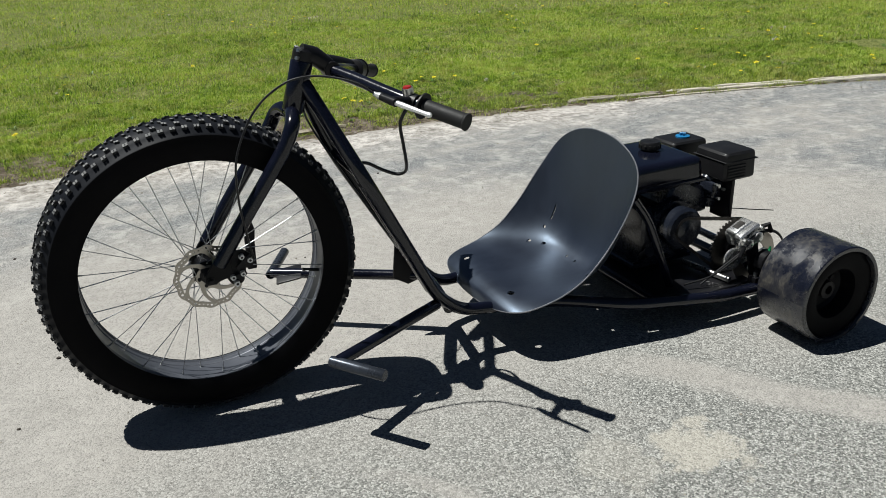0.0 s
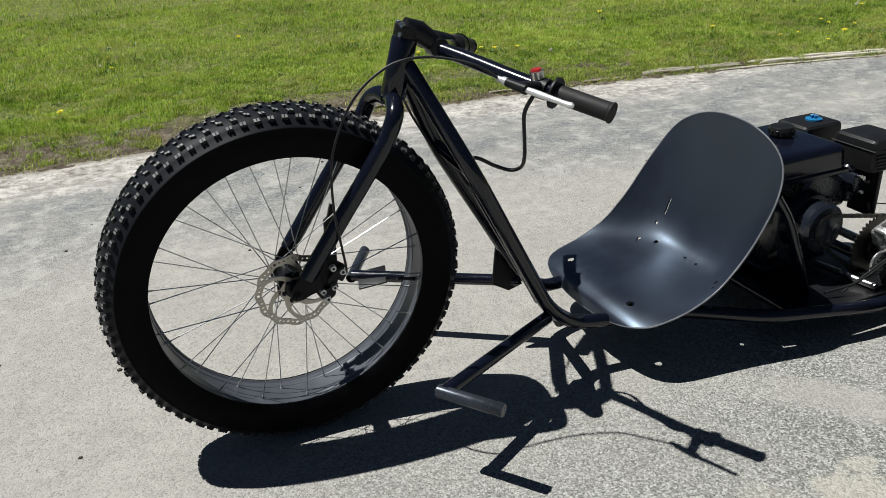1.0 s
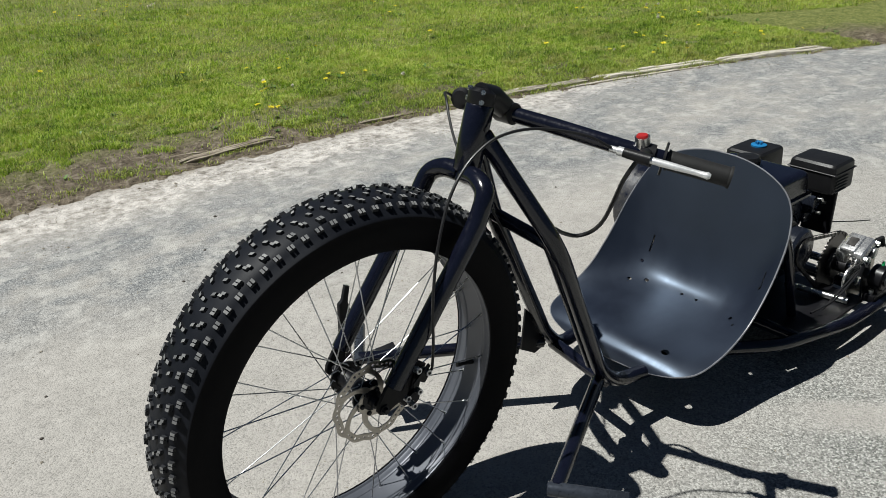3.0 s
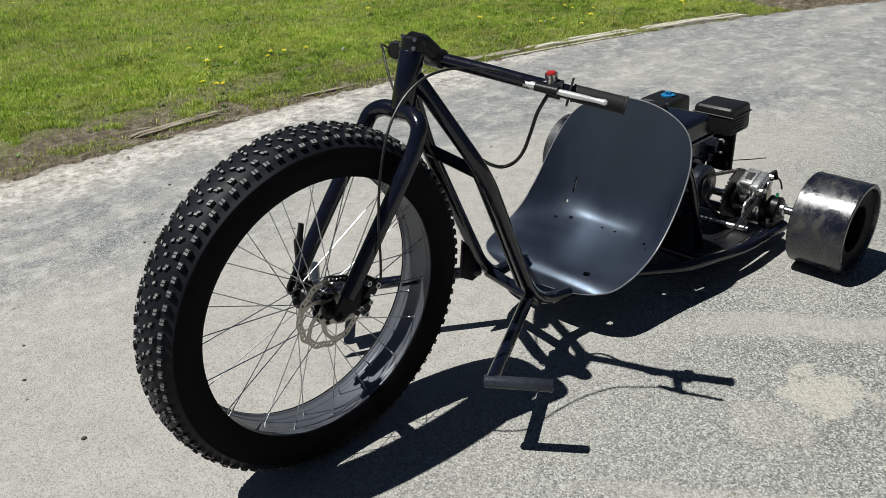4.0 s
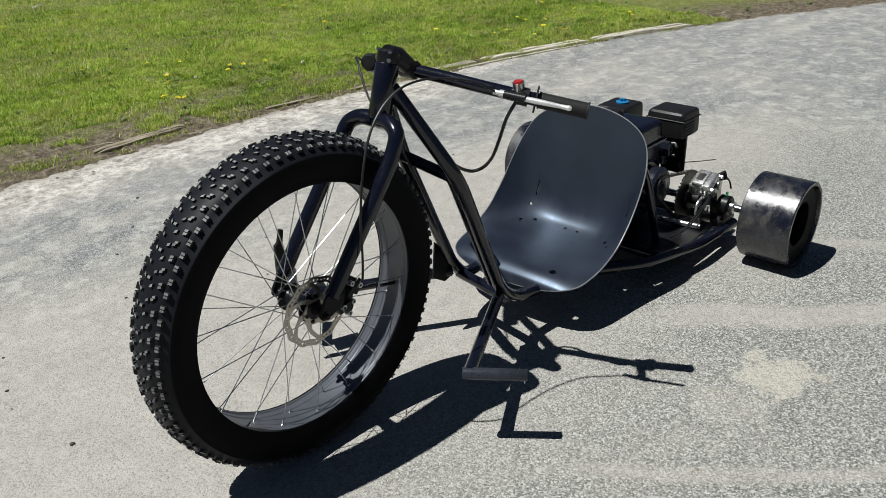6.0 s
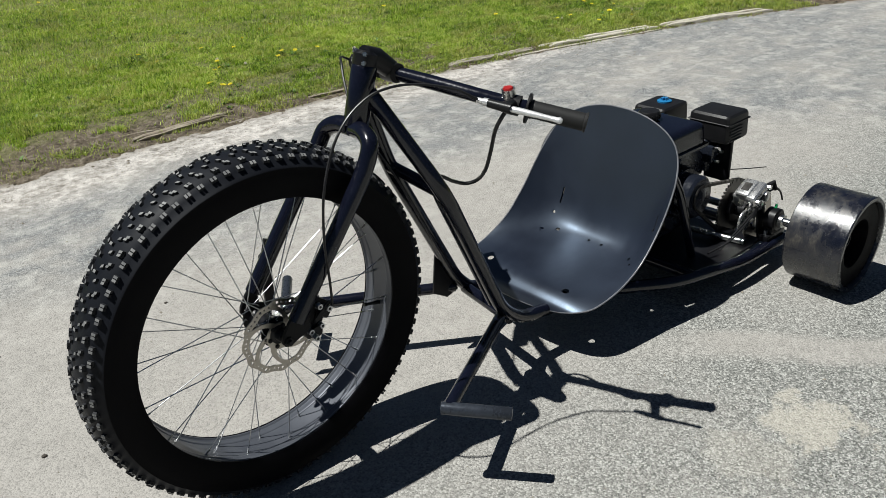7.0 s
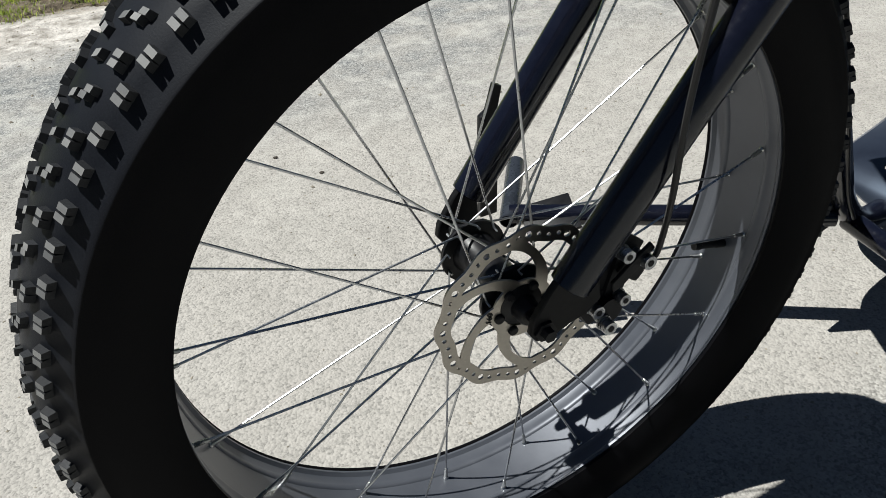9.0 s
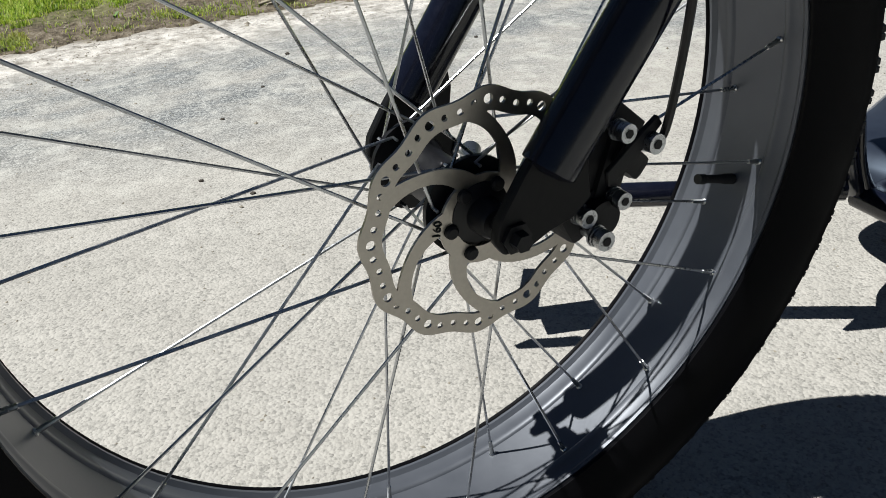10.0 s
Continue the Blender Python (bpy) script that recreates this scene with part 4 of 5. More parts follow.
def build_seat():
    """The shell as a grid, with each hole cut out and edged by its own clean ring."""
    bm = bmesh.new()
    ns, nv = 190, 110

    def nearest(y, want, value, lo, hi):
        return min((lo + (hi - lo) * k / 400 for k in range(401)), key=lambda s: abs(value(seat_point(s, y)) - want))

    holes = []
    for x, y, rad in ((0.787, -0.138, 0.0105), (0.788, 0.145, 0.0105), (1.025, 0.157, 0.0055), (1.059, 0.122, 0.0062), (1.083, 0.014, 0.0042), (1.081, -0.032, 0.0042), (1.030, -0.162, 0.0060), (0.997, -0.188, 0.0042)):
        holes.append((nearest(y, x, lambda p: p.x, 0.0, 0.5), y, rad, 0.0))
    holes.append((nearest(0.160, 0.214, lambda p: p.z, 0.45, 1.0), 0.160, 0.0048, 0.0))
    slots = ((0.152, 0.238, 0.284), (-0.200, 0.262, 0.306))
    ss = [0.5 - 0.5 * math.cos(math.pi * (0.012 + 0.976 * i / ns)) * (0.86 + 0.14 * abs(math.cos(math.pi * i / ns))) for i in range(ns + 1)]
    vs = {}
    for i, s in enumerate(ss):
        w = seat_width(s)
        for j in range(nv + 1):
            vs[i, j] = bm.verts.new(seat_point(s, w * (2 * j / nv - 1)))
    for i in range(ns):
        for j in range(nv):
            p = seat_point(0.5 * (ss[i] + ss[i + 1]), seat_width(ss[i]) * (2 * (j + 0.5) / nv - 1))
            if ss[i] > 0.45 and any(abs(p.y - y) < 0.0023 and lo < p.z < hi for y, lo, hi in slots):
                continue
            bm.faces.new((vs[i, j], vs[i + 1, j], vs[i + 1, j + 1], vs[i, j + 1]))
    outer = {v for v in bm.verts if v.is_boundary}
    for s0, y0, rad, half in holes:
        c = seat_point(s0, y0)
        e1 = (seat_point(s0 + 0.01, y0) - seat_point(s0 - 0.01, y0)).normalized()
        e2 = (seat_point(s0, y0 + 0.005) - seat_point(s0, y0 - 0.005)).normalized()

        def away(v):
            d = v.co - c
            a = d.dot(e1)
            a = math.copysign(max(0.0, abs(a) - half), a)
            return math.sqrt(a * a + d.dot(e2) ** 2 + d.dot(e1.cross(e2)) ** 2)

        doomed = [f for f in bm.faces if any((v.co - c).length < rad + half + 0.03 and away(v) < rad + 0.0025 for v in f.verts)]
        bmesh.ops.delete(bm, geom=doomed, context="FACES")
        rim = [v for v in bm.verts if v.is_boundary and v not in outer and away(v) < rad + 0.014 and (v.co - c).length < rad + half + 0.02]
        outer.update(rim)

        def angle(p):
            d = p - c
            return math.atan2(d.dot(e2), d.dot(e1))

        rim.sort(key=lambda v: angle(v.co))
        ring = []
        for k in range(28):
            a = -math.pi + 2 * math.pi * (k + 0.5) / 28
            p = c + e2 * rad * math.sin(a) + e1 * (rad * math.cos(a) + math.copysign(half, math.cos(a)))
            ring.append(bm.verts.new(p))
        ring.sort(key=lambda v: angle(v.co))
        outer.update(ring)
        m, n = len(rim), len(ring)
        if m < 4:
            continue
        i = j = 0
        while i < m or j < n:
            ai = angle(rim[i].co) if i < m else 99.0
            aj = angle(ring[j].co) if j < n else 99.0
            try:
                if ai <= aj:
                    bm.faces.new((rim[i % m], rim[(i + 1) % m], ring[j % n]))
                    i += 1
                else:
                    bm.faces.new((rim[i % m], ring[(j + 1) % n], ring[j % n]))
                    j += 1
            except ValueError:
                i, j = (i + 1, j) if ai <= aj else (i, j + 1)
    bmesh.ops.delete(bm, geom=[v for v in bm.verts if not v.link_faces], context="VERTS")
    bmesh.ops.recalc_face_normals(bm, faces=bm.faces)
    bm.normal_update()
    back = bmesh.ops.extrude_face_region(bm, geom=list(bm.faces), use_keep_orig=True)
    for v in back["geom"]:
        if isinstance(v, bmesh.types.BMVert):
            v.co += Vector((0.0042, 0, -0.0022))
    bmesh.ops.recalc_face_normals(bm, faces=bm.faces)
    return bm


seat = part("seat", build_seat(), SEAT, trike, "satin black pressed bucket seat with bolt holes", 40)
lip = []
for k in range(241):
    s = 0.5 - 0.5 * math.cos(math.pi * (0.012 + 0.976 * k / 240)) * (0.86 + 0.14 * abs(math.cos(math.pi * k / 240)))
    lip.append((s, seat_width(s)))
lip = [seat_point(s, y) for s, y in lip] + [seat_point(s, -y) for s, y in reversed(lip)]
part("rolled_edge", sweep(bmesh.new(), [p + Vector((0.002, 0, -0.001)) for p in lip + lip[:1]], 0.0024, 8, caps=False), PALE_EDGE, seat, "pale rolled seat edge")
for s in (-1, 1):
    part("seat_strut", tube([(1.150, s * 0.205, 0.41), (1.215, s * 0.195, 0.33), (1.325, s * 0.185, 0.085)], 0.0125, 14, 0.06), BLACK_PAINT, trike, "black seat support strut")
    part("seat_bracket", box((0.05, 0.03, 0.012), (0.785, s * 0.12, 0.150), 0.003), SATIN_BLACK, trike)

# ---- engine ----
block = bmesh.new()
box((0.20, 0.20, 0.19), (1.40, 0.03, 0.205), 0.022, 3, None, block)
box((0.24, 0.18, 0.018), (1.40, 0.03, 0.108), 0.004, 1, None, block)
sweep(block, [(1.40, -0.070, 0.245), (1.40, -0.095, 0.245)], [0.085, 0.078], 28)
engine = part("engine", block, ENGINE_BLACK, trike, "black single-cylinder petrol engine behind the seat")
tilt = Euler((0, radians(28), 0)).to_matrix()
shroud = box((0.150, 0.165, 0.125), (1.470, 0.020, 0.300), 0.026, 3, tilt)
box((0.060, 0.150, 0.090), (1.540, 0.020, 0.290), 0.016, 3, None, shroud)
part("fan_shroud", shroud, ENGINE_BLACK, engine)
part("rocker_cover", box((0.11, 0.12, 0.035), Vector((1.455, 0.03, 0.285)) + tilt @ Vector((0, 0, 0.095)), 0.01, 2, tilt), DARK_METAL, engine)
tank_bm = box((0.285, 0.27, 0.078), (1.372, 0.045, 0.408), 0.024, 4, None, None, 0.95)
box((0.292, 0.277, 0.014), (1.372, 0.045, 0.374), 0.003, 1, None, tank_bm)
tank = part("fuel_tank", tank_bm, BLACK_PAINT, engine, "gloss black pressed fuel tank")
part("filler_cap", lathe([(0.440, 0.026), (0.452, 0.026), (0.453, 0.034), (0.470, 0.034), (0.476, 0.030), (0.477, 0.010), (0.479, 0.0)], "z", 30, at=(1.415, 0.062, 0)), BLACK_PLASTIC, engine, "round black filler cap")
for k in range(14):
    a = 2 * math.pi * k / 14
    part("cap_rib", box((0.004, 0.006, 0.014), (1.415 + 0.034 * math.cos(a), 0.062 + 0.034 * math.sin(a), 0.461), 0.001, 1, Euler((0, 0, a)).to_matrix()), BLACK_PLASTIC, engine)
air_bm = box((0.130, 0.145, 0.092), (1.618, -0.062, 0.410), 0.017, 3, None, None, 0.96)
box((0.132, 0.147, 0.004), (1.618, -0.062, 0.428), 0.0015, 1, None, air_bm)
air = part("air_filter_box", air_bm, BLACK_PLASTIC, engine, "square black air filter housing")
for k in range(5):
    part("louvre", box((0.003, 0.10, 0.005), (1.6845, -0.06, 0.378 + 0.010 * k), 0.001, 1), BLACK_PLASTIC, engine)
    part("louvre", box((0.07, 0.003, 0.005), (1.60, -0.1355, 0.375 + 0.010 * k), 0.001, 1), BLACK_PLASTIC, engine)
part("muffler_guard", box((0.15, 0.125, 0.095), (1.612, 0.150, 0.392), 0.016, 3, None, None, 0.95), BLACK_PLASTIC, engine, "boxy black muffler guard")
part("blue_cap", lathe([(0.439, 0.024), (0.444, 0.024), (0.446, 0.019), (0.446, 0.0)], "z", 24, at=(1.622, 0.145, 0)), BLUE_PLASTIC, engine, "bright blue cap with a finned knob")
for k in range(3):
    part("knob_fin", box((0.024, 0.004, 0.010), (1.622, 0.145, 0.450), 0.0015, 1, Euler((0, 0, radians(60 * k))).to_matrix()), BLUE_PLASTIC, engine)
carb = bmesh.new()
box((0.045, 0.07, 0.055), (1.572, -0.055, 0.325), 0.008, 2, None, carb)
sweep(carb, [(1.572, -0.055, 0.295), (1.572, -0.055, 0.265)], [0.022, 0.019], 18)
sweep(carb, [(1.56, -0.05, 0.35), (1.59, -0.05, 0.375)], 0.020, 14)
part("carburettor", carb, ENGINE_BLACK, engine)
for x, y, z, r in ((1.560, -0.098, 0.345, 0.006), (1.585, -0.096, 0.330, 0.005), (1.57, -0.092, 0.300, 0.005), (1.548, -0.1, 0.352, 0.0045)):
    part("carburettor_screw", tube([(x, y, z), (x, y - 0.012, z + 0.002)], r, 10), STEEL, engine)
part("bracket", box((0.012, 0.09, 0.14), (1.600, -0.085, 0.300), 0.003, 1), SATIN_BLACK, engine)
part("throttle_rod", tube([(1.600, -0.12, 0.270), (1.66, -0.165, 0.268), (1.72, -0.19, 0.262)], 0.0018, 6), CHAIN_STEEL, engine)
part("oil_filler", tube([(1.30, -0.075, 0.150), (1.29, -0.12, 0.185)], [0.012, 0.016], 14), BLACK_PLASTIC, engine)
clutch = part("clutch", lathe([(-0.098, 0.0), (-0.098, 0.060), (-0.101, 0.066), (-0.142, 0.068), (-0.150, 0.060), (-0.152, 0.030), (-0.160, 0.016), (-0.160, 0.0)], seg=36, at=(1.40, 0, 0.245)), ENGINE_BLACK, engine, "black drum clutch")
part("engine_plate", box((0.37, 0.56, 0.008), (1.385, 0.0, 0.084), 0.002, 1), SATIN_BLACK, trike)

# ---- rear axle, drive and brake ----
AXLE = Vector((1.604, 0, 0.148))
axle = part("rear_axle", tube([(AXLE.x, -0.485, AXLE.z), (AXLE.x, 0.485, AXLE.z)], 0.0125, 18), CHROME, trike, "bright steel rear axle")
for s in (-1, 1):
    b = bmesh.new()
    sweep(b, [(AXLE.x, s * 0.272, AXLE.z), (AXLE.x, s * 0.276, AXLE.z), (AXLE.x, s * 0.308, AXLE.z), (AXLE.x, s * 0.312, AXLE.z)], [0.032, 0.037, 0.037, 0.032], 26)
    box((0.11, 0.034, 0.022), (AXLE.x, s * 0.292, 0.098), 0.005, 2, None, b)
    box((0.06, 0.030, 0.05), (AXLE.x, s * 0.292, 0.120), 0.008, 2, None, b)
    br = part("pillow_bearing", b, SATIN_BLACK, trike, "black pillow block bearing")
    part("grease_cap", tube([(AXLE.x + 0.006, s * 0.292, 0.183), (AXLE.x + 0.008, s * 0.292, 0.196)], [0.005, 0.0035], 10), GREEN_PLASTIC, br, "green grease nipple cap")
    part("shaft_collar", tube([(AXLE.x, s * 0.314, AXLE.z), (AXLE.x, s * 0.326, AXLE.z)], 0.021, 18), STEEL, br)
    part("bearing_bolt", tube([(AXLE.x - 0.04, s * 0.292, 0.105), (AXLE.x - 0.04, s * 0.292, 0.122)], 0.007, 6), STEEL, br)


def build_sprocket(teeth, r, thick):
    out = []
    for k in range(teeth):
        for d, h in ((-0.32, 0.0), (-0.14, 0.0075), (0.14, 0.0075), (0.32, 0.0)):
            a = 2 * math.pi * (k + d) / teeth
            out.append(((r + h) * math.cos(a), (r + h) * math.sin(a)))
    return plate(out, thick)


sprocket = part("sprocket", build_sprocket(44, 0.088, 0.004), CHAIN_STEEL, axle, "oily steel drive sprocket")
sprocket.location = (AXLE.x, -0.150, AXLE.z)
hub_bm = lathe([(-0.20, 0.022), (-0.17, 0.022), (-0.168, 0.045), (-0.155, 0.045), (-0.155, 0.0)], seg=28, at=(AXLE.x, 0, AXLE.z))
part("sprocket_hub", hub_bm, DARK_METAL, axle)
disc = bmesh.new()
lathe([(-0.2385, 0.085), (-0.2345, 0.085), (-0.2345, 0.045), (-0.2385, 0.045)], seg=56, closed=True, bm=disc, at=(AXLE.x, 0, AXLE.z))
part("rear_brake_disc", disc, ROTOR_STEEL, axle, "steel rear brake disc")
for k in range(6):
    a = radians(60 * k + 15)
    c = AXLE + Vector((0.034 * math.cos(a), -0.2365, 0.034 * math.sin(a)))
    part("disc_spider", box((0.036, 0.006, 0.016), c, 0.002, 1, Euler((0, -a, 0)).to_matrix()), STEEL, axle)
tip = Euler((0, radians(-25), 0)).to_matrix()
rc = box((0.086, 0.034, 0.062), (1.560, -0.252, 0.226), 0.014, 3, tip)
box((0.074, 0.046, 0.030), Vector((1.560, -0.222, 0.226)) + tip @ Vector((0, 0, 0.020)), 0.009, 3, tip, rc)
box((0.080, 0.030, 0.054), (1.562, -0.204, 0.224), 0.012, 3, tip, rc)
for dx in (-0.020, 0.020):
    p = Vector((1.560, -0.268, 0.222)) + tip @ Vector((dx, 0, -0.004))
    sweep(rc, [p, p + Vector((0, -0.007, 0)), p + Vector((0, -0.009, 0))], [0.0165, 0.0165, 0.0125], 18)
rear_cal = part("rear_brake_caliper", rc, CAST_BRIGHT, trike, "bright alloy rear brake caliper")
# dark plate stands for the shade inside the pad window
part("pad_window", box((0.034, 0.024, 0.003), Vector((1.560, -0.222, 0.226)) + tip @ Vector((0, 0, 0.0345)), 0.001, 1, tip), CHAIN_STEEL, rear_cal, "dull dark plate in place of the open pad window")
for dx in (-0.036, 0.034):
    p = Vector((1.558, -0.266, 0.240)) + tip @ Vector((dx, 0, 0))
    part("caliper_bolt", tube([p, p + Vector((0, -0.012, 0))], 0.007, 6), STEEL, rear_cal)
lobe = lathe([(-0.2465, 0.0), (-0.2465, 0.034), (-0.2445, 0.036), (-0.2405, 0.036), (-0.2405, 0.0)], seg=28, at=(1.512, 0, 0.158))
part("carrier_lobe", lobe, CAST_BRIGHT, rear_cal, "bright rounded caliper carrier")
# no hole is cut: a dark box gives the carrier opening its shade
part("carrier_window", box((0.020, 0.003, 0.017), (1.507, -0.2470, 0.152), 0.001, 1), DARK_METAL, rear_cal)
guard = [Vector((1.604 + 0.094 * math.cos(radians(a)), -0.270, 0.148 + 0.094 * math.sin(radians(a)))) for a in range(20, 165, 8)]
part("disc_guard", sweep(bmesh.new(), guard, 0.006, 8, flat=0.5), DARK_METAL, rear_cal, "dark curved disc guard")
part("caliper_arm", tube([(1.60, -0.262, 0.255), (1.618, -0.27, 0.262), (1.63, -0.272, 0.235)], 0.007, 10), DARK_METAL, rear_cal)
part("brake_rod", tube([(1.60, -0.272, 0.232), (1.40, -0.235, 0.095)], 0.003, 8), DARK_METAL, rear_cal)
part("caliper_cable", sweep(bmesh.new(), smooth_path([(1.60, -0.270, 0.238), (1.52, -0.262, 0.175), (1.43, -0.252, 0.125), (1.34, -0.23, 0.105)], 8), 0.003, 8), CABLE_BLACK, rear_cal)
part("caliper_bracket", plate([(1.535, 0.225), (1.58, 0.235), (1.62, 0.07), (1.58, 0.07)], 0.006), SATIN_BLACK, trike).location = (0, -0.262, 0)

part("caliper_rail", tube([(1.455, -0.090, 0.104), (1.490, -0.262, 0.100)], 0.0095, 14), STEEL, trike, "bright steel cross rail")

chain = bmesh.new()
small, big, cy = (1.40, 0.245, 0.038), (AXLE.x, AXLE.z, 0.092), -0.150
dirx, dirz = big[0] - small[0], big[1] - small[1]
dist = math.hypot(dirx, dirz)
base = math.atan2(dirz, dirx)
off = math.acos((small[2] - big[2]) / dist)
loop = []
for k in range(12):
    a = base + off + (2 * math.pi - 2 * off) * k / 11
    loop.append(Vector((small[0] + small[2] * math.cos(a), cy, small[1] + small[2] * math.sin(a))))
for k in range(24):
    a = base - off + 2 * off * k / 23
    loop.append(Vector((big[0] + big[2] * math.cos(a), cy, big[1] + big[2] * math.sin(a))))
loop.append(loop[0])
pitch, carry, count = 0.0125, 0.0, 0
for a, b in zip(loop, loop[1:]):
    d, length = (b - a), (b - a).length
    pos = carry
    while pos < length:
        p = a + d * (pos / length)
        turn = Euler((0, -math.atan2(d.z, d.x), 0)).to_matrix()
        wide = 0.0105 if count % 2 else 0.0075
        for s in (-1, 1):
            box((0.0155, 0.0016, 0.009), p + Vector((0, s * wide / 2, 0)), 0, 1, turn, chain)
        sweep(chain, [p + Vector((0, -0.004, 0)), p + Vector((0, 0.004, 0))], 0.0035, 6)
        pos += pitch
        count += 1
    carry = pos - length
part("drive_chain", chain, CHAIN_STEEL, trike, "oily roller chain", 30)

R_DRUM = 0.146
for s in (-1, 1):
    y0, y1 = s * 0.398, s * 0.566
    outer = lathe([(y0, R_DRUM - 0.003), (y0 + s * 0.003, R_DRUM), (y1 - s * 0.003, R_DRUM), (y1, R_DRUM - 0.003), (y1, R_DRUM - 0.013), (y1 - s * 0.004, R_DRUM - 0.015), (y0 + s * 0.004, R_DRUM - 0.015), (y0, R_DRUM - 0.013)], seg=72, closed=True)
    w = part("rear_wheel", outer, SLEEVE, trike, "scraped black plastic pipe sleeve on a small kart wheel")
    w.location = (AXLE.x, 0, AXLE.z)
    inside = lathe([(y0 + s * 0.012, R_DRUM - 0.0155), (y0 + s * 0.006, 0.118), (y0 + s * 0.018, 0.075), (y0 + s * 0.05, 0.066), (y1 - s * 0.05, 0.066), (y1 - s * 0.018, 0.075), (y1 - s * 0.008, 0.118), (y1 - s * 0.014, R_DRUM - 0.0155)], seg=56, closed=True)
    part("kart_tyre", inside, TYRE, w, "smooth black kart tyre", 50)
    dish = lathe([(y1 - s * 0.060, 0.066), (y1 - s * 0.070, 0.058), (y1 - s * 0.075, 0.030), (y1 - s * 0.045, 0.026), (y1 - s * 0.043, 0.013), (y1 - s * 0.09, 0.013), (y1 - s * 0.09, 0.066)], seg=40, closed=True)
    part("wheel_hub", dish, DARK_METAL, w)
    for k in range(4):
        a = radians(45 + 90 * k)
        c = Vector((0.04 * math.cos(a), 0, 0.04 * math.sin(a)))
        part("wheel_nut", tube([c + Vector((0, y1 - s * 0.078, 0)), c + Vector((0, y1 - s * 0.060, 0))], 0.008, 6), DARK_METAL, w)

# ---- edging boards ----
def board(a, b, wide, high, slats, label, seed):
    """A weathered board along the edge of the lawn, split lengthwise into slats with ragged ends."""
    bm = bmesh.new()
    r = random.Random(seed)
    (ax, ay), (bx, by) = a, b
    length = math.hypot(bx - ax, by - ay)
    ux, uy = (bx - ax) / length, (by - ay) / length
    w0 = wide / slats
    for k in range(slats):
        mid = (k + 0.5) * w0 - wide / 2 + r.uniform(-0.1, 0.1) * w0
        s0, s1 = r.uniform(0, 0.07) * length, length * (1 - r.uniform(0, 0.07))
        n = max(4, int(length / 0.05))
        rings = []
        for i in range(n + 1):
            s = s0 + (s1 - s0) * i / n
            x, y = ax + ux * s, ay + uy * s
            bow = edge_y(x) - (edge_y(ax) + (edge_y(bx) - edge_y(ax)) * s / length)
            w = w0 * (0.94 + 0.22 * noise.noise((s * 5, seed, k)))
            h = high * (0.95 + 0.45 * noise.noise((s * 3.5, seed + 5, k * 3)))
            off = mid + 0.12 * w0 * noise.noise((s * 4, seed, k + 9)) + bow
            if i in (0, n):
                w, h = w * 0.45, h * 0.6
            ring = []
            for d, z in ((-0.5, -0.05), (-0.5, h * 0.7), (-0.38, h * 0.98), (-0.1, h * 1.03), (0.12, h * 0.94), (0.4, h), (0.5, h * 0.7), (0.5, -0.05)):
                ring.append(bm.verts.new((x - uy * (off + d * w), y + ux * (off + d * w), z + 0.0012 * noise.noise((s * 30, d * 9, seed)))))
            rings.append(ring)
        for p, q in zip(rings, rings[1:]):
            for m in range(7):
                bm.faces.new((p[m], q[m], q[m + 1], p[m + 1]))
        for ring in (rings[0], rings[-1]):
            bm.faces.new(ring)
    bmesh.ops.recalc_face_normals(bm, faces=bm.faces)
    ob = new("edging_board", mesh_of("edging_board", bm, WET_WOOD if bx < 2.5 else WOOD, 40))
    return tagged(ob, label, "board", "edging boards")


def along_edge(x, off):
    return (x, edge_y(x) + off)


board((0.47, 2.50), (0.80, 2.46), 0.026, 0.014, 1, "thin splinter of edging board lying in thin turf", 3)
board((0.63, 2.385), (1.16, 2.405), 0.064, 0.019, 3, "cracked brown edging board sunk in soil at the lawn edge", 1)
board((1.24, 2.46), (1.56, 2.375), 0.026, 0.010, 1, "half-buried splinter of edging board in the turf", 2)
board((1.58, 2.335), (1.96, 2.262), 0.034, 0.014, 2, "half-buried pale edging board at the lawn edge", 4)
board((2.02, 2.262), (2.44, 2.215), 0.030, 0.010, 1, "half-buried grey edging board at the lawn edge", 6)
board(along_edge(2.45, 0.045), along_edge(3.08, 0.045), 0.075, 0.018, 2, "pale weathered edging board with lengthwise splits at the lawn edge", 7)
board(along_edge(3.10, 0.035), along_edge(3.99, 0.035), 0.075, 0.020, 2, "pale weathered edging board with lengthwise splits at the lawn edge", 8)
board(along_edge(4.01, 0.025), along_edge(4.87, 0.025), 0.080, 0.022, 2, "dark brown edging board at the lawn edge", 9)
board(along_edge(2.80, -0.030), along_edge(4.01, -0.030), 0.026, 0.007, 1, "thin split edging board against the paving", 10)


# ---- lawn ----
def bare(x, y):
    """How far the turf has worn away, 0 to 1."""
    past = y - edge_y(x)
    n = 1.2 * noise.noise((x * 1.3, y * 2.0, 4)) + 0.8 * noise.noise((x * 4, y * 5.5, 9)) + 0.4 * noise.noise((x * 13, y * 13, 1))
    width = 0.12 + 0.50 * max(0.0, min(1.0, (2.1 - x) / 1.6))
    thin = noise.noise((x * 1.1, y * 2.8, 17)) + 0.5 * noise.noise((x * 5, y * 8, 21)) - 0.12
    thin *= 2.6 * max(0.0, min(1.0, 1.5 - past)) * max(0.0, min(1.0, (3.0 - x) / 1.0))
    return max(0.0, min(0.82, thin), min(0.96, (width * (0.8 + 1.3 * n) - past) / 0.22 + 0.3))


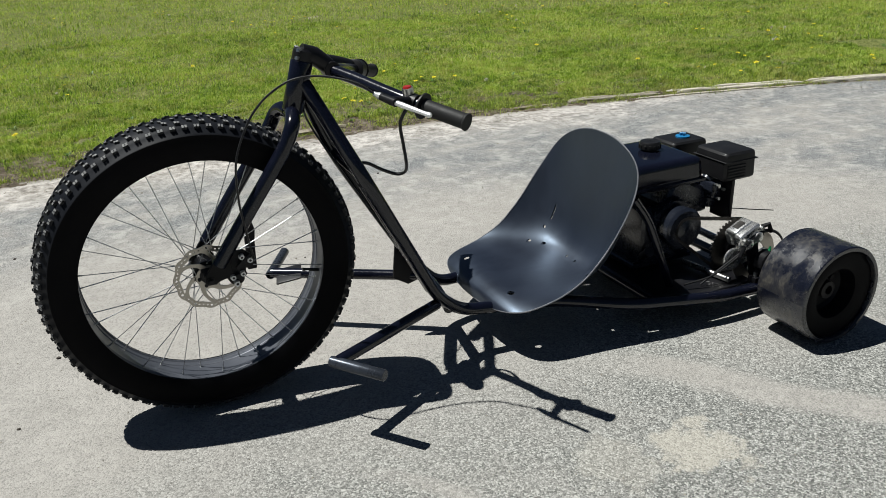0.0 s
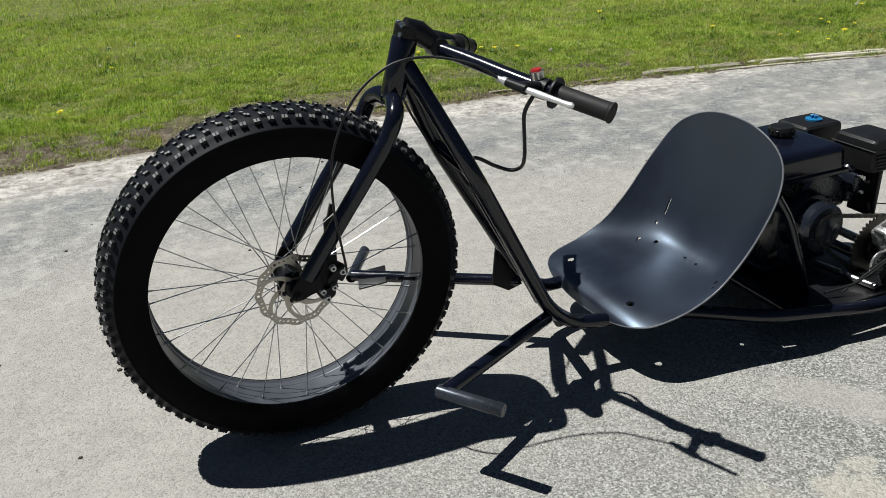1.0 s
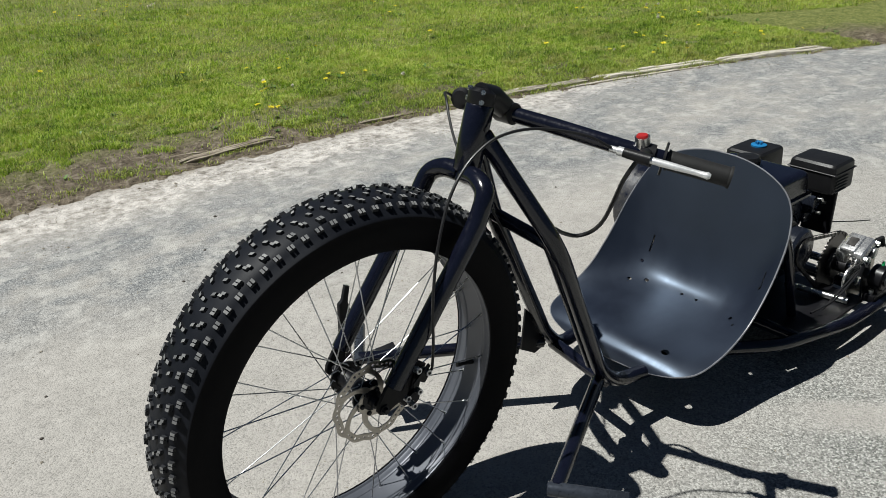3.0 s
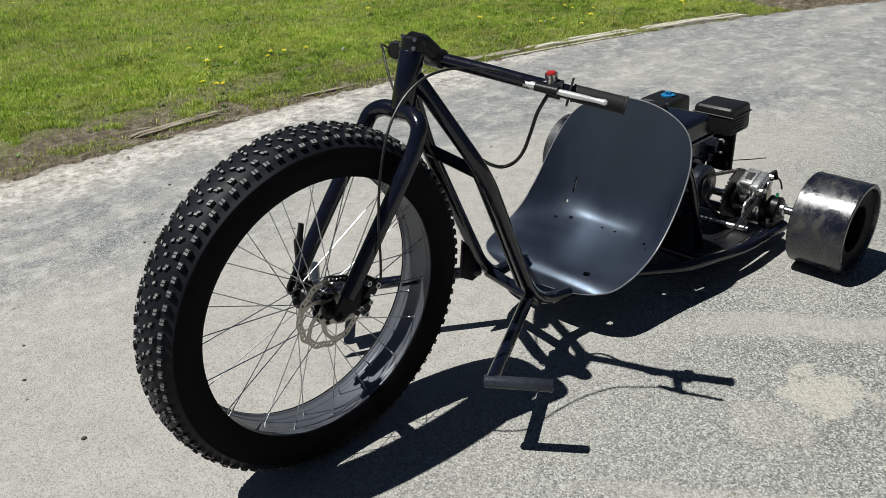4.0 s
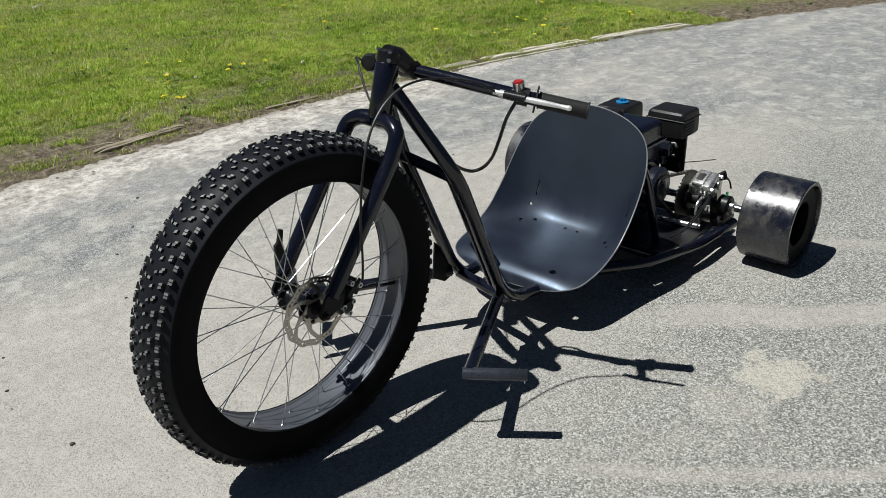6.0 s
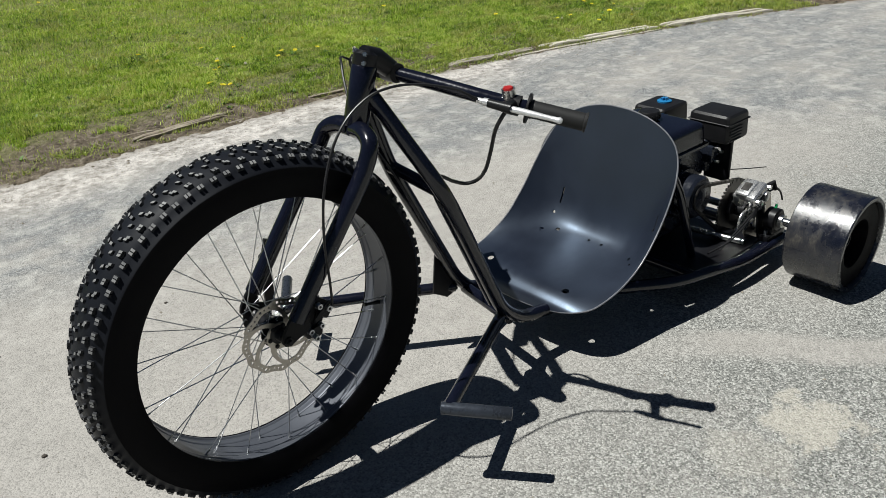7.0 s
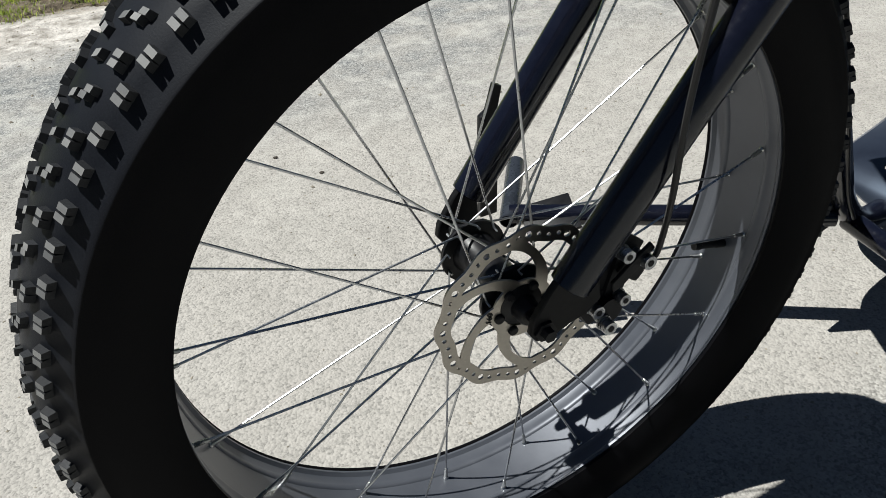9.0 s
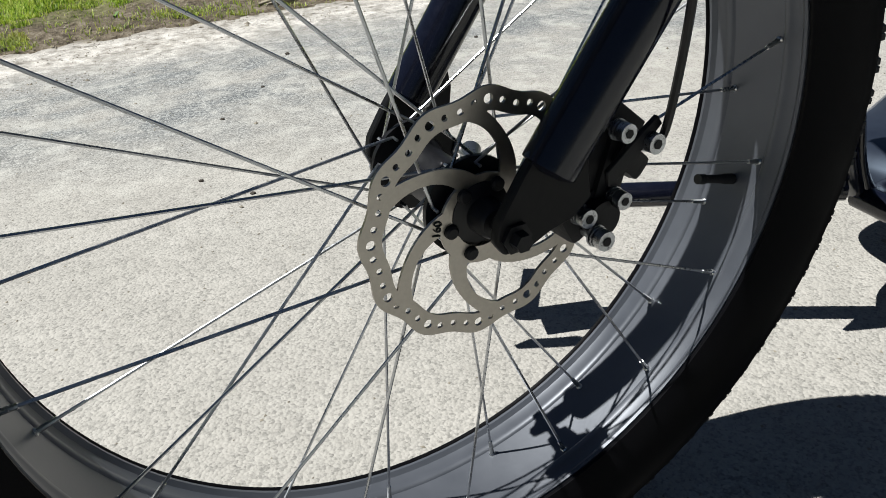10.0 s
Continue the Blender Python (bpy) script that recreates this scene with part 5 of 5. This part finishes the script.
def blades(name, spots, label):
    """Bent grass blades of two quads and a tip, all in one mesh."""
    spots = np.array(spots)
    n = len(spots)
    rng = np.random.default_rng(7)
    x, y, z, tall = spots.T
    a = rng.uniform(0, 2 * np.pi, n)
    lean = rng.uniform(0.35, 1.25, n)
    wide = rng.uniform(0.0018, 0.0038, n) * (0.65 + tall / 0.06)
    way = a + np.pi / 2 + rng.uniform(-0.5, 0.5, n)
    dx, dy = np.cos(a) * wide / 2, np.sin(a) * wide / 2
    lx, ly = np.cos(way) * tall, np.sin(way) * tall
    base = np.stack([x, y, z - 0.006], 1)
    side = np.stack([dx, dy, 0 * dx], 1)
    first, second = lean * 0.6, np.minimum(lean * 1.35, 1.75)
    mid = base + np.stack([lx * 0.5 * np.sin(first), ly * 0.5 * np.sin(first), tall * 0.5 * np.cos(first) + 0.004], 1)
    tip = mid + np.stack([lx * 0.55 * np.sin(second), ly * 0.55 * np.sin(second), tall * 0.55 * np.cos(second)], 1)
    verts = np.stack([base - side, base + side, mid + side * 0.85, mid - side * 0.85, tip], 1).reshape(-1, 3)
    start = np.arange(n)[:, None] * 5
    quads, tris = start + np.array([0, 1, 2, 3]), start + np.array([3, 2, 4])
    loops = np.concatenate([quads, tris], 1).reshape(-1)
    sizes = np.tile([4, 3], n)
    me = bpy.data.meshes.new(name)
    me.vertices.add(n * 5)
    me.vertices.foreach_set("co", verts.astype(np.float32).reshape(-1))
    me.loops.add(len(loops))
    me.loops.foreach_set("vertex_index", loops.astype(np.int32))
    me.polygons.add(n * 2)
    me.polygons.foreach_set("loop_start", (np.cumsum(sizes) - sizes).astype(np.int32))
    me.update(calc_edges=True)
    me.materials.append(GRASS)
    return tagged(new(name, me), label, "grass", kind="stuff")


rng = random.Random(11)
spots = []
for count, x0, x1, d0, d1, low, high in ((430000, -2.2, 5.2, -0.03, 1.5, 0.012, 0.036), (330000, -2.8, 8.0, 1.4, 4.4, 0.018, 0.045), (220000, -4.0, 12.0, 4.2, 12.5, 0.03, 0.06)):
    for _ in range(count):
        x = rng.uniform(x0, x1)
        off = rng.uniform(d0, d1)
        y = edge_y(min(x, 6.5)) + off
        if y > 11.0 + 6.5 * max(0.2, 1 - max(0, x - 2) / 10):
            continue
        b = bare(x, y) if off < 1.6 else 0.0
        if rng.random() < b:
            continue
        clump = 0.5 + 0.55 * noise.noise((x * 2.2, y * 2.2, 2)) + 0.75 * noise.noise((x * 11, y * 11, 6))
        if rng.random() > 0.45 + clump:
            continue
        tall = (low + (high - low) * rng.random() ** 1.5) * max(0.5, 0.62 + 0.62 * clump) * (1 - 0.35 * b)
        spots.append((x, y, lawn_height(x, y) + 0.006 * max(0, clump), tall))
# tufts that have grown out over the boards and the paving edge
for k in range(150):
    cx = rng.uniform(-1.6, 4.6) if k < 75 else rng.uniform(2.2, 4.8)
    cy = edge_y(cx) + rng.uniform(-0.02, 0.22) - 0.02 * (cx > 2.6)
    size = rng.uniform(0.015, 0.05)
    for _ in range(rng.randint(25, 90)):
        x, y = cx + rng.gauss(0, size * 1.6), cy + rng.gauss(0, size * 0.55)
        spots.append((x, y, max(0.002, lawn_height(x, y)), rng.uniform(0.012, 0.034)))
lawn = blades("grass", spots, "sunlit green lawn grass, thin and patchy by the paving")

# low leafy weeds, in clumps
centres = [(x, edge_y(min(x, 6.3)) + 0.35 + 6.0 * rng.random() ** 1.5) for x in (rng.uniform(-2.0, 7.5) for _ in range(46))]
weed = bmesh.new()
for k in range(260):
    if k % 3:
        cx, cy = centres[k % len(centres)]
        x, y = cx + rng.gauss(0, 0.12), cy + rng.gauss(0, 0.12)
    else:
        x = rng.uniform(-2.5, 6.0)
        y = edge_y(x) + abs(rng.gauss(0.9, 0.9)) + 0.12
    c = Vector((x, y, lawn_height(x, y)))
    for _ in range(rng.randint(5, 10)):
        a, l, w = rng.uniform(0, 6.28), rng.uniform(0.014, 0.036), rng.uniform(0.003, 0.007)
        d, q = Vector((math.cos(a), math.sin(a), 0)), Vector((-math.sin(a), math.cos(a), 0))
        up = rng.uniform(0.3, 1.2)
        ps = [c, c + d * l * 0.5 + q * w + Vector((0, 0, l * up * 0.6)), c + d * l + Vector((0, 0, l * up * 0.65)), c + d * l * 0.5 - q * w + Vector((0, 0, l * up * 0.6))]
        weed.faces.new([weed.verts.new(p) for p in ps])
tagged(new("lawn_weeds", mesh_of("lawn_weeds", weed, WEED, 180)), "low broad-leaved weeds in the lawn", "weeds", kind="stuff")


# ---- dandelions ----
def dandelion(head, label):
    flower = new("dandelion")
    tagged(flower, label, "flower", "dandelions in the lawn")
    part("stalk", tube([(0, 0, -0.01), (0.004, 0.002, 0.035), (0.003, 0.004, 0.062)], [0.0016, 0.0014, 0.0013], 6), STALK, flower)
    bm = bmesh.new()
    c = Vector((0.003, 0.004, 0.063))
    rings = ((0.019, 18, 0.35), (0.014, 13, 0.7), (0.007, 8, 1.4)) if head == "open" else ((0.018, 12, 0.3), (0.018, 14, 1.1), (0.018, 8, 2.4), (0.015, 9, -0.4))
    for ring, count, rise in rings:
        for k in range(count):
            a = 2 * math.pi * (k + ring * 300) / count + rng.uniform(-0.1, 0.1)
            d, q = Vector((math.cos(a), math.sin(a), rise)).normalized(), Vector((-math.sin(a), math.cos(a), 0))
            l = ring * rng.uniform(0.8, 1.15)
            bm.faces.new([bm.verts.new(p) for p in (c, c + d * l * 0.7 - q * 0.0024, c + d * l, c + d * l * 0.7 + q * 0.0024)])
    part("flower_head" if head == "open" else "seed_head", bm, PETAL if head == "open" else SEED, flower, "yellow petals" if head == "open" else "pale tufted seed head", 180)
    return flower


kinds = [dandelion("open", "yellow dandelion in flower in the grass"), dandelion("clock", "dandelion gone to a pale seed head in the grass")]
for k in range(210):
    if k % 4:
        cx, cy = centres[(k * 7) % len(centres)]
        x, y = cx + rng.gauss(0, 0.13), cy + rng.gauss(0, 0.11)
    else:
        x = rng.uniform(-2.0, 7.5)
        y = edge_y(min(x, 6.3)) + 0.4 + 6.5 * rng.random() ** 1.4
    src = kinds[1 if k % 6 == 1 else 0]
    m = pose(x, y, lawn_height(x, y) - 0.008, rng.uniform(-18, 18), rng.uniform(-18, 18), rng.uniform(0, 360)) @ Matrix.Scale(rng.uniform(0.6, 1.05), 4)
    if k < 2:
        kinds[k].matrix_basis = m
    else:
        c = copy_thing(src, Matrix.LocRotScale(m.translation, m.to_quaternion(), None))
        c.scale = m.to_scale()

# ---- grit and pebbles ----
def stone_mesh(name, size, seed, material):
    bm = bmesh.new()
    bmesh.ops.create_icosphere(bm, subdivisions=2, radius=size)
    r = random.Random(seed)
    for v in bm.verts:
        v.co = Vector((v.co.x * 1.25, v.co.y, v.co.z * 0.65)) * (1 + 0.35 * noise.noise(v.co * (1.6 / size) + Vector((seed, 0, 0))))
    return mesh_of(name, bm, material, 30)


for x, y, size in ((-0.375, 0.434, 0.008), (-0.387, 0.769, 0.006), (0.187, 1.292, 0.006), (-0.330, 0.936, 0.005), (0.591, 1.000, 0.005), (0.339, 1.465, 0.006), (0.113, 0.874, 0.006), (0.423, 0.767, 0.0045),
                   (0.990, 1.530, 0.007), (1.641, 1.046, 0.006), (-0.656, 0.600, 0.006), (-0.498, 1.279, 0.007), (2.153, 0.721, 0.007), (0.054, 0.983, 0.006), (0.498, 1.716, 0.008), (-0.470, 0.116, 0.006)):
    tagged(new("pebble", stone_mesh("pebble", size * 0.65, x * 7, PEBBLE)), "small dark pebble lying on the paving", "pebble", "pebbles").location = (x, y, size * 0.25)

grit = bmesh.new()
heaps = [(x, edge_y(x) + rng.uniform(-0.5, 0.3)) for x in (rng.uniform(-2.0, 4.5) for _ in range(70))]
for k in range(6600):
    if k >= 4200:
        # stray chips all over the paving
        x, y = rng.uniform(-1.6, 3.0), rng.uniform(-1.0, 1.7)
    elif k % 2:
        hx, hy = heaps[k % len(heaps)]
        x, y = hx + rng.gauss(0, 0.12), hy + rng.gauss(0, 0.05)
    else:
        x = rng.uniform(-2.2, 5.0)
        y = edge_y(x) + rng.gauss(0.05, 0.2)
    off = y - edge_y(x)
    if k < 4200 and (off < -0.75 or off > 0.7):
        continue
    s = rng.uniform(0.0012, 0.0042 if k < 4200 else 0.0028) * (2.2 if rng.random() < 0.04 else 1)
    z = (lawn_height(x, y) if off > 0.02 else 0.0) + s * 0.15
    a = rng.uniform(0, 6.28)
    u, v = Vector((math.cos(a), math.sin(a), 0)), Vector((-math.sin(a), math.cos(a), 0))
    c = Vector((x, y, z))
    vs = [grit.verts.new(c + d * s * rng.uniform(0.6, 1.4)) for d in (u, -u, v * 0.7, -v * 0.7, Vector((0.2, 0.1, 0.55)), Vector((0, 0, -0.4)))]
    for p, q in ((0, 2), (2, 1), (1, 3), (3, 0)):
        grit.faces.new((vs[p], vs[q], vs[4]))
        grit.faces.new((vs[q], vs[p], vs[5]))
tagged(new("loose_grit", mesh_of("loose_grit", grit, CRUMB, 20)), "loose soil crumbs and grit along the paving edge", "grit", kind="stuff")
